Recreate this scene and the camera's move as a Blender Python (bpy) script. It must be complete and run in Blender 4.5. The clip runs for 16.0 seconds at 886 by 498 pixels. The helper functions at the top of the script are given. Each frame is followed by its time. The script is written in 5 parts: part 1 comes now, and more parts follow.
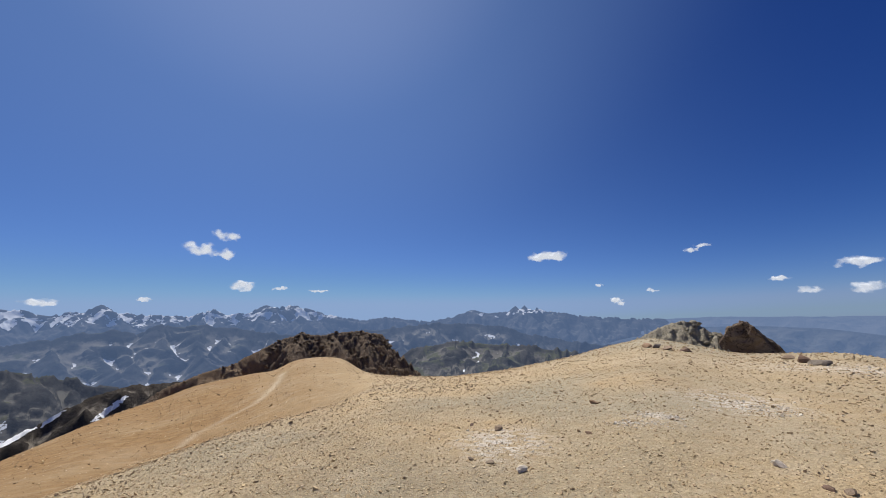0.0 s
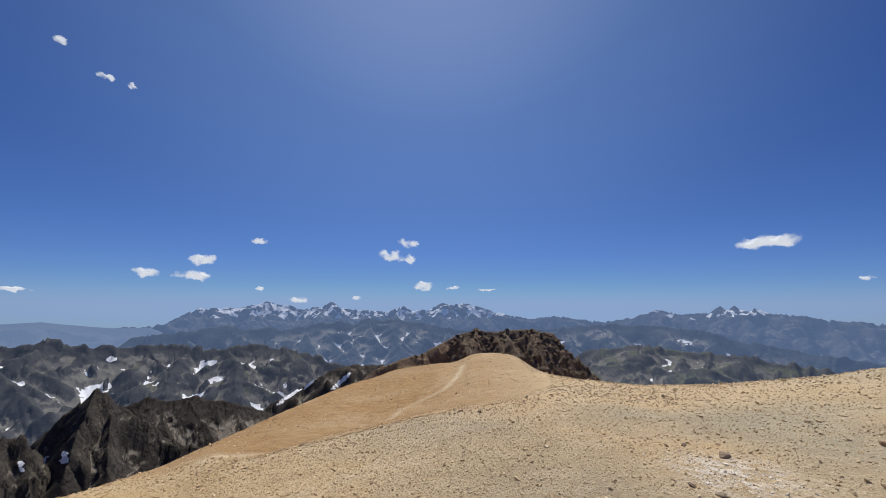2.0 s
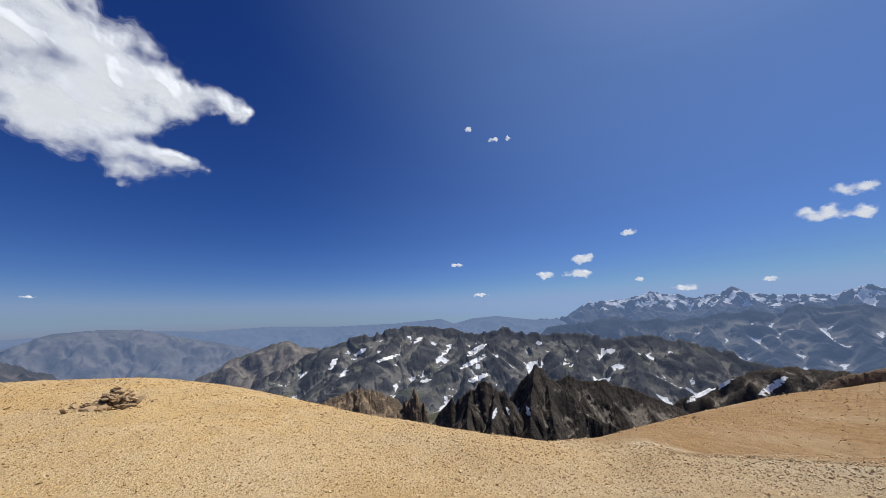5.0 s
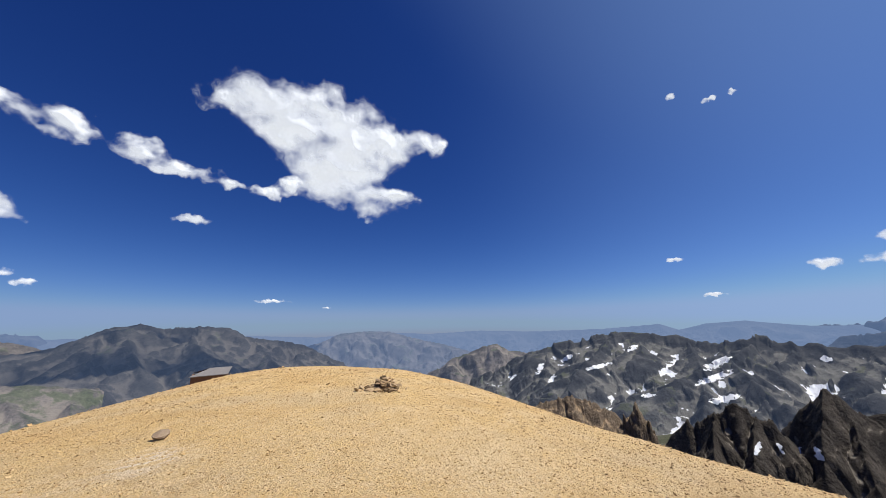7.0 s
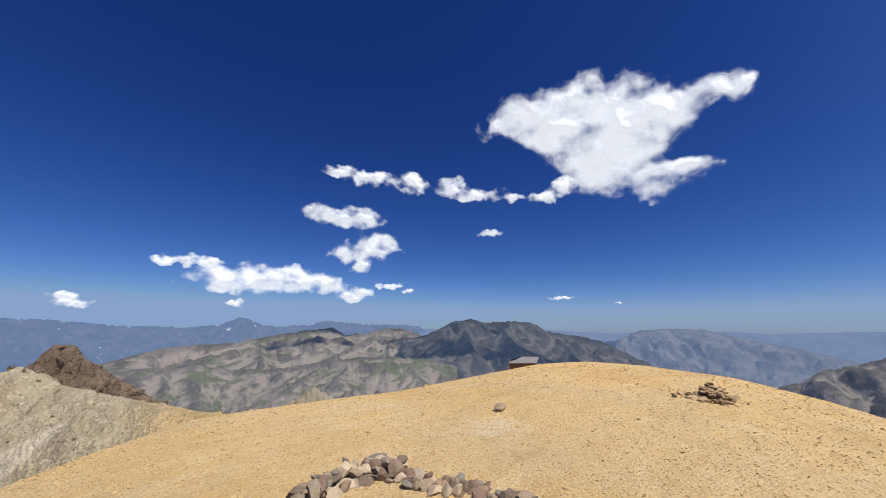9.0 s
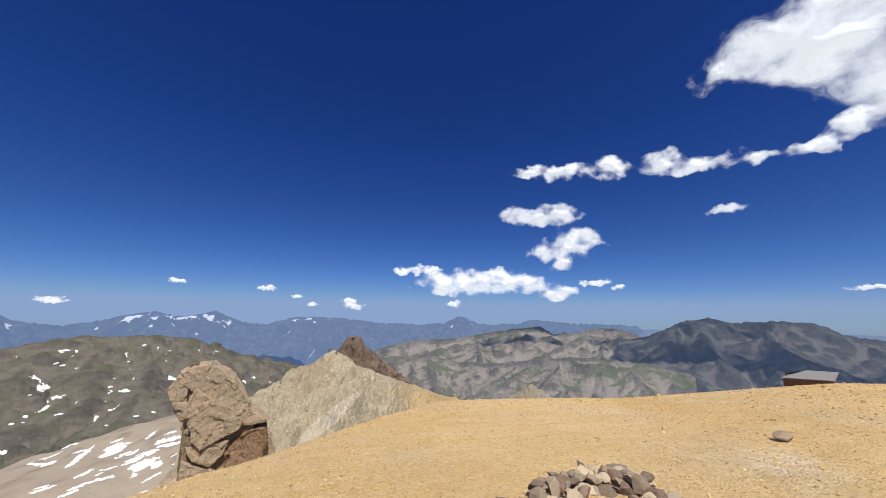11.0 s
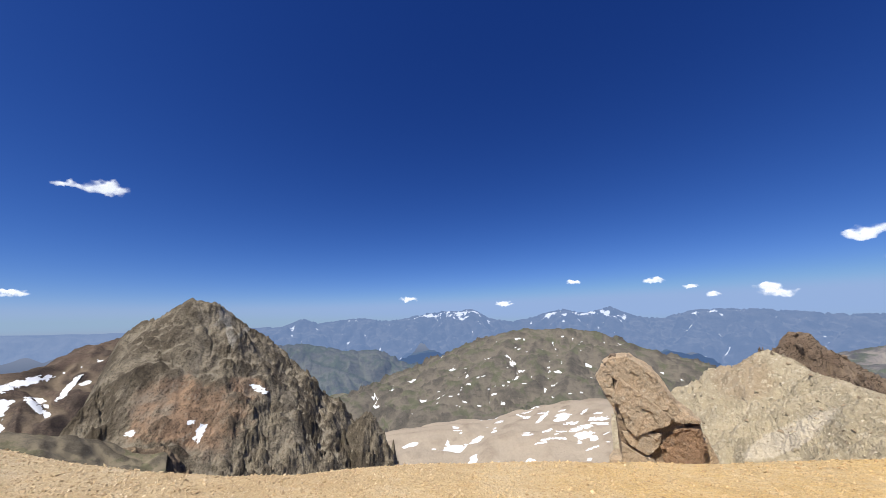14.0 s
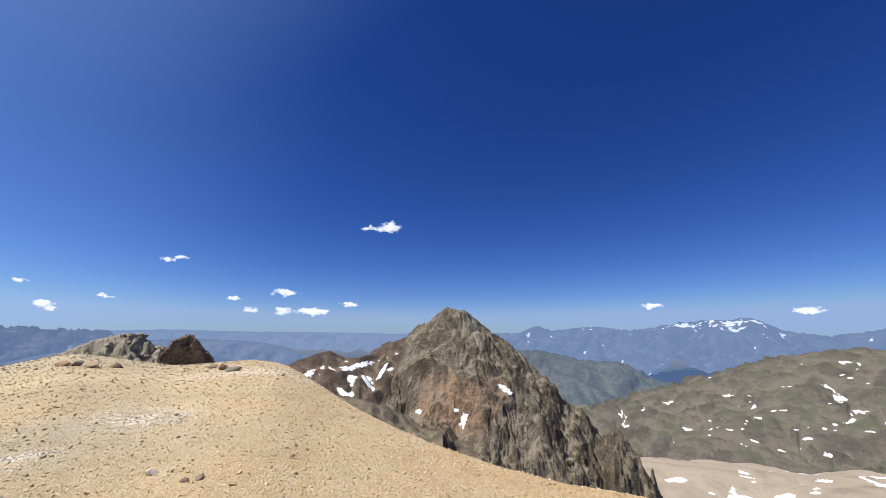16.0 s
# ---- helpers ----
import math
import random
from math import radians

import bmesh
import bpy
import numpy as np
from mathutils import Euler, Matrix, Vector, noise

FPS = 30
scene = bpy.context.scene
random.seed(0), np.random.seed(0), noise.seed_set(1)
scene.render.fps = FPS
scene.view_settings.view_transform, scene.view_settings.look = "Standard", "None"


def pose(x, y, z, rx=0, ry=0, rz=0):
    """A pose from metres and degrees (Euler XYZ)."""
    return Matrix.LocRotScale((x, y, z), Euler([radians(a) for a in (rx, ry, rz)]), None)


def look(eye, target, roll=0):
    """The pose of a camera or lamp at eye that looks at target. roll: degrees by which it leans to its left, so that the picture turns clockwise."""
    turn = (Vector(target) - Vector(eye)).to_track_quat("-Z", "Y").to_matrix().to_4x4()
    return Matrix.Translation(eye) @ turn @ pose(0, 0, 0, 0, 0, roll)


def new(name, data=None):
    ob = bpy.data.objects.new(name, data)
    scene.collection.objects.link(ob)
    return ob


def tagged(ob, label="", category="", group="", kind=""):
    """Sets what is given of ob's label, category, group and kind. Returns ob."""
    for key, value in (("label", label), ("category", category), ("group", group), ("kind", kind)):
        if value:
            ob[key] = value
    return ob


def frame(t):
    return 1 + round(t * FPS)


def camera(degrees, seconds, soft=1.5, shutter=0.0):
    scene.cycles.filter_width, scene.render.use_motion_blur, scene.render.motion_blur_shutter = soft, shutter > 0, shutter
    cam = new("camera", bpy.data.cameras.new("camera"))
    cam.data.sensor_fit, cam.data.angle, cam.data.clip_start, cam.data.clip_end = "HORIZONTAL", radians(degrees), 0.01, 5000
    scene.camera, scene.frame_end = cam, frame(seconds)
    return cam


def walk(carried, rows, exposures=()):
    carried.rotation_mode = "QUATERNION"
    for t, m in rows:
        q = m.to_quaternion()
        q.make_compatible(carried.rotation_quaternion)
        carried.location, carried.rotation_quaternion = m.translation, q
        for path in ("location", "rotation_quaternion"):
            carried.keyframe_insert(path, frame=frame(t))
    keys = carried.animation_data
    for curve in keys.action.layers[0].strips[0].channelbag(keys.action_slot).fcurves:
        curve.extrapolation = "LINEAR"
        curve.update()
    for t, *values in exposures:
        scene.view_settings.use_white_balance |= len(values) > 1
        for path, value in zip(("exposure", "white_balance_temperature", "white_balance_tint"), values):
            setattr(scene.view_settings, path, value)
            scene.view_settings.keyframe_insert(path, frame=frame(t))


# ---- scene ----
from mathutils.bvhtree import BVHTree

cam = camera(103.3, 16.0, soft=0.8)
EYE = 1.6
# seconds, x, y, tilt, lean, turn
ROWS = [
    (0.0, -0.019, -0.004, 101.79, 1.69, -3.18),
    (0.5, -0.061, -0.012, 102.27, 1.56, 1.79),
    (1.0, -0.121, -0.026, 102.52, 0.60, 7.24),
    (1.5, -0.187, -0.046, 102.35, 0.33, 14.96),
    (2.0, -0.257, -0.072, 101.91, -0.11, 23.20),
    (2.5, -0.315, -0.103, 101.08, 0.01, 31.73),
    (3.0, -0.352, -0.138, 101.50, 0.03, 41.53),
    (3.5, -0.375, -0.175, 101.27, 0.33, 52.79),
    (4.0, -0.397, -0.213, 101.13, 0.45, 61.73),
    (4.5, -0.412, -0.251, 101.10, 0.39, 72.12),
    (4.7, -0.415, -0.266, 100.93, 0.56, 75.44),
    (6.8, -0.400, -0.430, 102.48, 1.05, 108.43),
    (7.0, -0.396, -0.441, 102.15, 0.77, 111.67),
    (7.5, -0.382, -0.462, 102.66, 0.48, 121.66),
    (8.0, -0.365, -0.475, 102.83, 0.06, 134.65),
    (8.5, -0.347, -0.487, 102.55, 0.12, 146.81),
    (9.0, -0.324, -0.499, 101.82, 0.12, 156.19),
    (9.2, -0.313, -0.504, 101.93, 0.23, 161.10),
    (11.3, -0.163, -0.540, 101.67, 0.27, 193.23),
    (11.5, -0.147, -0.538, 101.53, 0.71, 196.98),
    (12.0, -0.104, -0.520, 101.66, 0.13, 206.01),
    (12.5, -0.058, -0.490, 101.61, 0.64, 216.86),
    (13.0, -0.012, -0.460, 101.08, 0.60, 227.28),
    (13.5, 0.034, -0.430, 100.72, 1.26, 237.37),
    (14.0, 0.073, -0.391, 101.21, 1.17, 246.13),
    (14.5, 0.102, -0.340, 101.75, 0.93, 253.25),
    (15.0, 0.125, -0.280, 102.33, 0.27, 263.32),
    (15.5, 0.147, -0.221, 102.70, 0.01, 274.14),
    (16.0, 0.163, -0.179, 102.69, -0.27, 282.14),
]
walk(cam, [(t, pose(x, y, EYE, rx, ry, rz)) for t, x, y, rx, ry, rz in ROWS],
     [(0, 0.0), (4.5, -0.02), (7, 0.16), (9, 0.2), (12, 0.3), (14.5, 0.5), (16, 0.5)])

# ---- light ----
SUN_AZ, SUN_EL = 26.0, 60.0


def toward(az, el=0.0):
    """Unit vector at a bearing (degrees, turning left from +y) and height angle."""
    a, e = radians(az), radians(el)
    return Vector((-math.sin(a) * math.cos(e), math.cos(a) * math.cos(e), math.sin(e)))


sun = new("sun", bpy.data.lights.new("sun", "SUN"))
sun.data.energy, sun.data.angle, sun.data.color = 5.0, radians(0.55), (1.0, 0.94, 0.84)
sun.matrix_world = look(toward(SUN_AZ, SUN_EL) * 50, (0, 0, 0))

world = bpy.data.worlds.new("sky")
scene.world = world
world.use_nodes = True
wt = world.node_tree
sky = wt.nodes.new("ShaderNodeTexSky")
sky.sky_type, sky.sun_disc = "NISHITA", False
sky.sun_elevation, sky.sun_rotation = radians(SUN_EL), radians(-SUN_AZ)
sky.altitude, sky.air_density, sky.dust_density, sky.ozone_density = 3000, 1.0, 1.3, 2.0
level = wt.nodes.new("ShaderNodeVectorMath")
level.operation, level.inputs["Scale"].default_value = "SCALE", 0.09
wt.links.new(sky.outputs[0], level.inputs[0])
apart, together = wt.nodes.new("ShaderNodeSeparateXYZ"), wt.nodes.new("ShaderNodeCombineXYZ")
wt.links.new(level.outputs[0], apart.inputs[0])
# thin mountain air: a deeper zenith and a pale rim
for i, (power, gain) in enumerate(((1.66, 0.78), (1.35, 0.655), (1.04, 0.82))):
    up, by = wt.nodes.new("ShaderNodeMath"), wt.nodes.new("ShaderNodeMath")
    up.operation, up.inputs[1].default_value = "POWER", power
    by.operation, by.inputs[1].default_value = "MULTIPLY", gain
    wt.links.new(apart.outputs[i], up.inputs[0])
    wt.links.new(up.outputs[0], by.inputs[0])
    # haze evens out the rim
    rim = wt.nodes.new("ShaderNodeMath")
    rim.operation, rim.inputs[1].default_value, rim.inputs[2].default_value = "SMOOTH_MIN", (0.218, 0.314, 0.515)[i], 0.06
    wt.links.new(by.outputs[0], rim.inputs[0])
    wt.links.new(rim.outputs[0], together.inputs[i])
# the rim stays pale blue, never yellow
least, keep = wt.nodes.new("ShaderNodeMath"), wt.nodes.new("ShaderNodeMath")
least.operation, least.inputs[1].default_value, keep.operation = "MULTIPLY", 1.4, "MAXIMUM"
wt.links.new(together.inputs[1].links[0].from_socket, least.inputs[0])
wt.links.new(together.inputs[2].links[0].from_socket, keep.inputs[0])
wt.links.new(least.outputs[0], keep.inputs[1])
wt.links.new(keep.outputs[0], together.inputs[2])
# an aureole added round the sun, and paler haze below, partly standing for lens glare
way, shine = wt.nodes.new("ShaderNodeTexCoord"), together.outputs[0]
for height_angle, lo, hi, colour in ((SUN_EL, 0.56, 0.97, (0.045, 0.066, 0.085)), (SUN_EL, 0.85, 1.0, (0.065, 0.06, 0.058)), (14, 0.15, 1.0, (0.04, 0.064, 0.09))):
    toward_sun = wt.nodes.new("ShaderNodeVectorMath")
    toward_sun.operation, toward_sun.inputs[1].default_value = "DOT_PRODUCT", toward(SUN_AZ, height_angle)
    wt.links.new(way.outputs["Generated"], toward_sun.inputs[0])
    ease, halo, sum_up = wt.nodes.new("ShaderNodeMapRange"), wt.nodes.new("ShaderNodeVectorMath"), wt.nodes.new("ShaderNodeVectorMath")
    ease.interpolation_type = "SMOOTHSTEP"
    ease.inputs[1].default_value, ease.inputs[2].default_value = lo, hi
    halo.operation, halo.inputs[0].default_value, sum_up.operation = "SCALE", colour, "ADD"
    wt.links.new(toward_sun.outputs["Value"], ease.inputs[0])
    wt.links.new(ease.outputs[0], halo.inputs["Scale"])
    wt.links.new(shine, sum_up.inputs[0])
    wt.links.new(halo.outputs[0], sum_up.inputs[1])
    shine = sum_up.outputs[0]
wt.links.new(shine, wt.nodes["Background"].inputs["Color"])


# ---- noise ----
class Perlin:
    """Gradient noise on arrays of points."""

    def __init__(self, seed):
        rng = np.random.default_rng(seed)
        self.p = np.tile(rng.permutation(256), 3).astype(np.int32)
        g = rng.normal(size=(256, 3))
        self.g = (g / np.linalg.norm(g, axis=1)[:, None]).T.astype(np.float32).copy()

    def __call__(self, x, y, z=0.0):
        x, y, z = np.broadcast_arrays(*(np.asarray(c, np.float32) for c in (x, y, z)))
        flo = [np.floor(c) for c in (x, y, z)]
        xi, yi, zi = (c.astype(np.int32) & 255 for c in flo)
        xf, yf, zf = x - flo[0], y - flo[1], z - flo[2]
        u, v, w = (f * f * f * (f * (f * 6 - 15) + 10) for f in (xf, yf, zf))
        ends = []
        for dx in (0, 1):
            a = self.p[xi + dx]
            row = []
            for dy in (0, 1):
                b = self.p[a + ((yi + dy) & 255)]
                pair = []
                for dz in (0, 1):
                    h = self.p[b + ((zi + dz) & 255)]
                    pair.append(self.g[0][h] * (xf - dx) + self.g[1][h] * (yf - dy) + self.g[2][h] * (zf - dz))
                row.append(pair[0] + w * (pair[1] - pair[0]))
            ends.append(row[0] + v * (row[1] - row[0]))
        return (ends[0] + u * (ends[1] - ends[0])) * 1.6

    def fbm(self, x, y, z=0.0, octaves=5, gain=0.5):
        total, amp = 0, 1
        for k in range(octaves):
            total = total + amp * self(x * 2**k + 7.3 * k, y * 2**k - 3.1 * k, z * 2**k)
            amp *= gain
        return total

    def ridged(self, x, y, z=0.0, octaves=5, gain=0.5):
        """Sharp crests near 1, hollows near 0."""
        total, amp, norm, last = 0, 1, 0, 1
        for k in range(octaves):
            n = 1 - np.abs(self(x * 2**k + 5.7 * k, y * 2**k + 1.9 * k, z * 2**k))
            n = n * n * last
            total, norm, last = total + amp * n, norm + amp, np.clip(n * 1.6, 0, 1)
            amp *= gain
        return total / norm


NOISE = Perlin(11)


def shatter(x, y, z, seed=0):
    """Broken blocks about one unit across: each cell has its own height and tilt, -1 to 1."""
    p = np.stack([np.asarray(c, np.float32).ravel() for c in np.broadcast_arrays(x, y, z)], -1)
    base = np.floor(p)
    best, value = np.full(len(p), 9.0, np.float32), np.zeros(len(p), np.float32)

    def hashed(c, k):
        v = np.sin(c[:, 0] * 127.1 + c[:, 1] * 311.7 + c[:, 2] * 74.7 + k * 53.3 + seed * 17.9) * 43758.5453
        return (v - np.floor(v)).astype(np.float32)

    for i in (-1, 0, 1):
        for j in (-1, 0, 1):
            for k in (-1, 0, 1):
                c = (base + (i, j, k)).astype(np.float64)
                off = np.stack([p[:, m] - c[:, m] - hashed(c, m) for m in range(3)], -1)
                d = (off * off).sum(1)
                won = d < best
                best[won] = d[won]
                lift = hashed(c, 5) * 2 - 1 + off[:, 0] * (hashed(c, 6) - 0.5) * 2.4 + off[:, 1] * (hashed(c, 7) - 0.5) * 2.4
                value[won] = lift[won]
    return value.reshape(np.shape(x))


# ---- materials ----
class Nodes:
    """Short hand for building a node material."""

    def __init__(self, name):
        self.mat = bpy.data.materials.new(name)
        self.mat.use_nodes = True
        self.t = self.mat.node_tree
        self.shader = self.t.nodes["Principled BSDF"]
        self.out = self.t.nodes["Material Output"]
        self.coord = self.t.nodes.new("ShaderNodeTexCoord").outputs["Object"]

    def put(self, socket, value):
        if isinstance(value, bpy.types.NodeSocket):
            self.t.links.new(value, socket)
        elif isinstance(value, (tuple, list)) and len(value) == 3 and socket.type == "RGBA":
            socket.default_value = (*value, 1)
        else:
            socket.default_value = value

    def noise(self, scale, detail=4.0, rough=0.55, coord=None, stretch=None, warp=0.0):
        n = self.t.nodes.new("ShaderNodeTexNoise")
        source = coord or self.coord
        if stretch:
            m = self.t.nodes.new("ShaderNodeMapping")
            m.vector_type = "TEXTURE"
            m.inputs["Rotation"].default_value, m.inputs["Scale"].default_value = stretch[0], tuple(1 / c for c in stretch[1])
            self.put(m.inputs["Vector"], source)
            source = m.outputs[0]
        self.put(n.inputs["Vector"], source)
        n.inputs["Scale"].default_value, n.inputs["Detail"].default_value = scale, detail
        n.inputs["Roughness"].default_value, n.inputs["Distortion"].default_value = rough, warp
        return n.outputs["Fac"]

    def cells(self, scale, feature="F1", coord=None, out="Distance"):
        n = self.t.nodes.new("ShaderNodeTexVoronoi")
        n.feature = feature
        self.put(n.inputs["Vector"], coord or self.coord)
        n.inputs["Scale"].default_value = scale
        return n.outputs[out]

    def ramp(self, value, a, b, lo=0.0, hi=1.0):
        n = self.t.nodes.new("ShaderNodeMapRange")
        n.interpolation_type = "SMOOTHSTEP"
        self.put(n.inputs[0], value)
        for i, v in enumerate((a, b, lo, hi)):
            n.inputs[1 + i].default_value = v
        return n.outputs[0]

    def math(self, kind, a, b=0.0):
        n = self.t.nodes.new("ShaderNodeMath")
        n.operation = kind
        self.put(n.inputs[0], a)
        self.put(n.inputs[1], b)
        return n.outputs[0]

    def mix(self, fac, a, b, blend="MIX"):
        n = self.t.nodes.new("ShaderNodeMix")
        n.data_type, n.blend_type = "RGBA", blend
        self.put(n.inputs[0], fac)
        self.put(n.inputs[6], a)
        self.put(n.inputs[7], b)
        return n.outputs[2]

    def attribute(self, name, out="Fac"):
        n = self.t.nodes.new("ShaderNodeAttribute")
        n.attribute_name = name
        return n.outputs[out]

    def up(self):
        n = self.t.nodes.new("ShaderNodeNewGeometry")
        s = self.t.nodes.new("ShaderNodeSeparateXYZ")
        self.put(s.inputs[0], n.outputs["Normal"])
        return s.outputs["Z"]

    def chance(self):
        return self.t.nodes.new("ShaderNodeObjectInfo").outputs["Random"]

    def island(self):
        return self.t.nodes.new("ShaderNodeNewGeometry").outputs["Random Per Island"]

    def bump(self, height, strength=0.5, distance=0.1):
        n = self.t.nodes.new("ShaderNodeBump")
        n.inputs["Strength"].default_value, n.inputs["Distance"].default_value = strength, distance
        self.put(n.inputs["Height"], height)
        self.put(self.shader.inputs["Normal"], n.outputs[0])

    def finish(self, colour, rough=0.9, specular=0.2):
        self.put(self.shader.inputs["Base Color"], colour)
        self.put(self.shader.inputs["Roughness"], rough)
        self.shader.inputs["Specular IOR Level"].default_value = specular
        return self.mat


def mountain_material(name, size, rock, rock_b, scree, grass=None, grass_level=0.5, snow=0.0, air=None, zone=None, snow_line=None, grit=26.0, crisp=1.0, relief=0.03, gully=0.34, fans=0.22):
    """Rock, scree, turf and old snow on a mountainside; size: metres of the main pattern; snow: how far it fills the
    gullies. air: colour and share of a glow that paints haze over it.
    """
    n = Nodes(name)
    big, fine = n.noise(1 / size, 6, 0.6), n.noise(6 / size, 6, 0.65)
    strata = n.noise(2.2 / size, 5, 0.6, stretch=((0.25, 0.2, 0.5), (1, 1, 4)))
    hollow = n.attribute("hollow")
    colour = n.mix(n.ramp(big, 0.38, 0.62), rock, rock_b)
    colour = n.mix(n.ramp(strata, 0.45, 0.7, 0, 0.55), colour, tuple(0.6 * c for c in rock))
    up = n.up()
    wavy = n.math("MULTIPLY", n.math("SUBTRACT", fine, 0.5), 0.5)
    flat = n.math("ADD", n.math("ADD", up, wavy), n.math("MULTIPLY", hollow, fans))
    colour = n.mix(n.ramp(flat, 0.72, 0.98), colour, scree)
    if grass:
        turf = n.math("ADD", n.math("MULTIPLY", up, 0.6), n.noise(1.4 / size, 6, 0.65))
        colour = n.mix(n.ramp(turf, 1.25 - grass_level * 0.5, 1.36 - grass_level * 0.5, 0, 0.9), colour, grass)
    if zone:
        fade = n.math("ADD", n.attribute("scree"), n.math("ADD", n.math("MULTIPLY", n.math("SUBTRACT", big, 0.5), 1.8), n.math("MULTIPLY", n.math("SUBTRACT", fine, 0.5), 0.9)))
        colour = n.mix(n.ramp(fade, 0.3, 0.75, 0, 0.85), colour, n.mix(n.ramp(n.noise(0.9 / size, 5, 0.65), 0.42, 0.58), zone[0], zone[1]))
        fade = n.math("ADD", n.attribute("pale"), n.math("MULTIPLY", n.math("SUBTRACT", fine, 0.5), 0.8))
        colour = n.mix(n.ramp(fade, 0.25, 0.75, 0, 0.8), colour, zone[2])
    grain = n.noise(grit / size, 7, 0.72)
    sharp = n.noise(grit * 0.33 / size, 6, 0.7, stretch=((0.4, 0.3, 0.2), (1, 1, 0.5)))
    dull = n.ramp(flat, 0.55, 0.95, crisp, 0.35 * crisp)
    colour = n.mix(n.math("MULTIPLY", n.ramp(grain, 0.34, 0.56, 0.6, 0), dull), colour, tuple(0.3 * c for c in rock))
    colour = n.mix(n.math("MULTIPLY", n.ramp(sharp, 0.52, 0.72, 0, 0.5), dull), colour, tuple(min(1, 1.5 * c) for c in rock_b))
    # broken crests stand out bare, gullies hold the fines
    colour = n.mix(n.ramp(hollow, -1.6, -0.3, 0.4 * crisp, 0), colour, tuple(0.55 * c for c in rock))
    if snow:
        cover = n.math("ADD", n.math("MULTIPLY", hollow, gully), n.math("MULTIPLY", n.math("SUBTRACT", n.noise(1.5 / size, 4, 0.55), 0.5), 2.2))
        cover = n.math("ADD", cover, n.math("MULTIPLY", n.math("SUBTRACT", n.noise(9 / size, 4, 0.6), 0.5), 0.4))
        cover = n.math("ADD", cover, n.math("MULTIPLY", up, 0.35))
        if snow_line is not None:
            split = n.t.nodes.new("ShaderNodeSeparateXYZ")
            n.put(split.inputs[0], n.coord)
            cover = n.math("ADD", cover, n.ramp(split.outputs["Z"], snow_line - 110, snow_line + 110, -0.7, 0.25))
        colour = n.mix(n.ramp(cover, 1.3 - snow, 1.36 - snow), colour, (0.82, 0.85, 0.9))
    n.bump(n.math("ADD", n.math("MULTIPLY", grain, 0.5), n.math("ADD", sharp, n.math("MULTIPLY", fine, 1.5))), 0.9, size * relief)
    mat = n.finish(colour, 0.95, 0.1)
    # distance haze is painted as an even glow mixed into the surface
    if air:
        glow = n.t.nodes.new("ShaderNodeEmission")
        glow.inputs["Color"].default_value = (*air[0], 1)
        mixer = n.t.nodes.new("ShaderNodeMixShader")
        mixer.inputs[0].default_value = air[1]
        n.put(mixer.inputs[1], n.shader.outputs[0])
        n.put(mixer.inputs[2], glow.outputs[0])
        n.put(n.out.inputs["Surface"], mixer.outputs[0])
    return mat


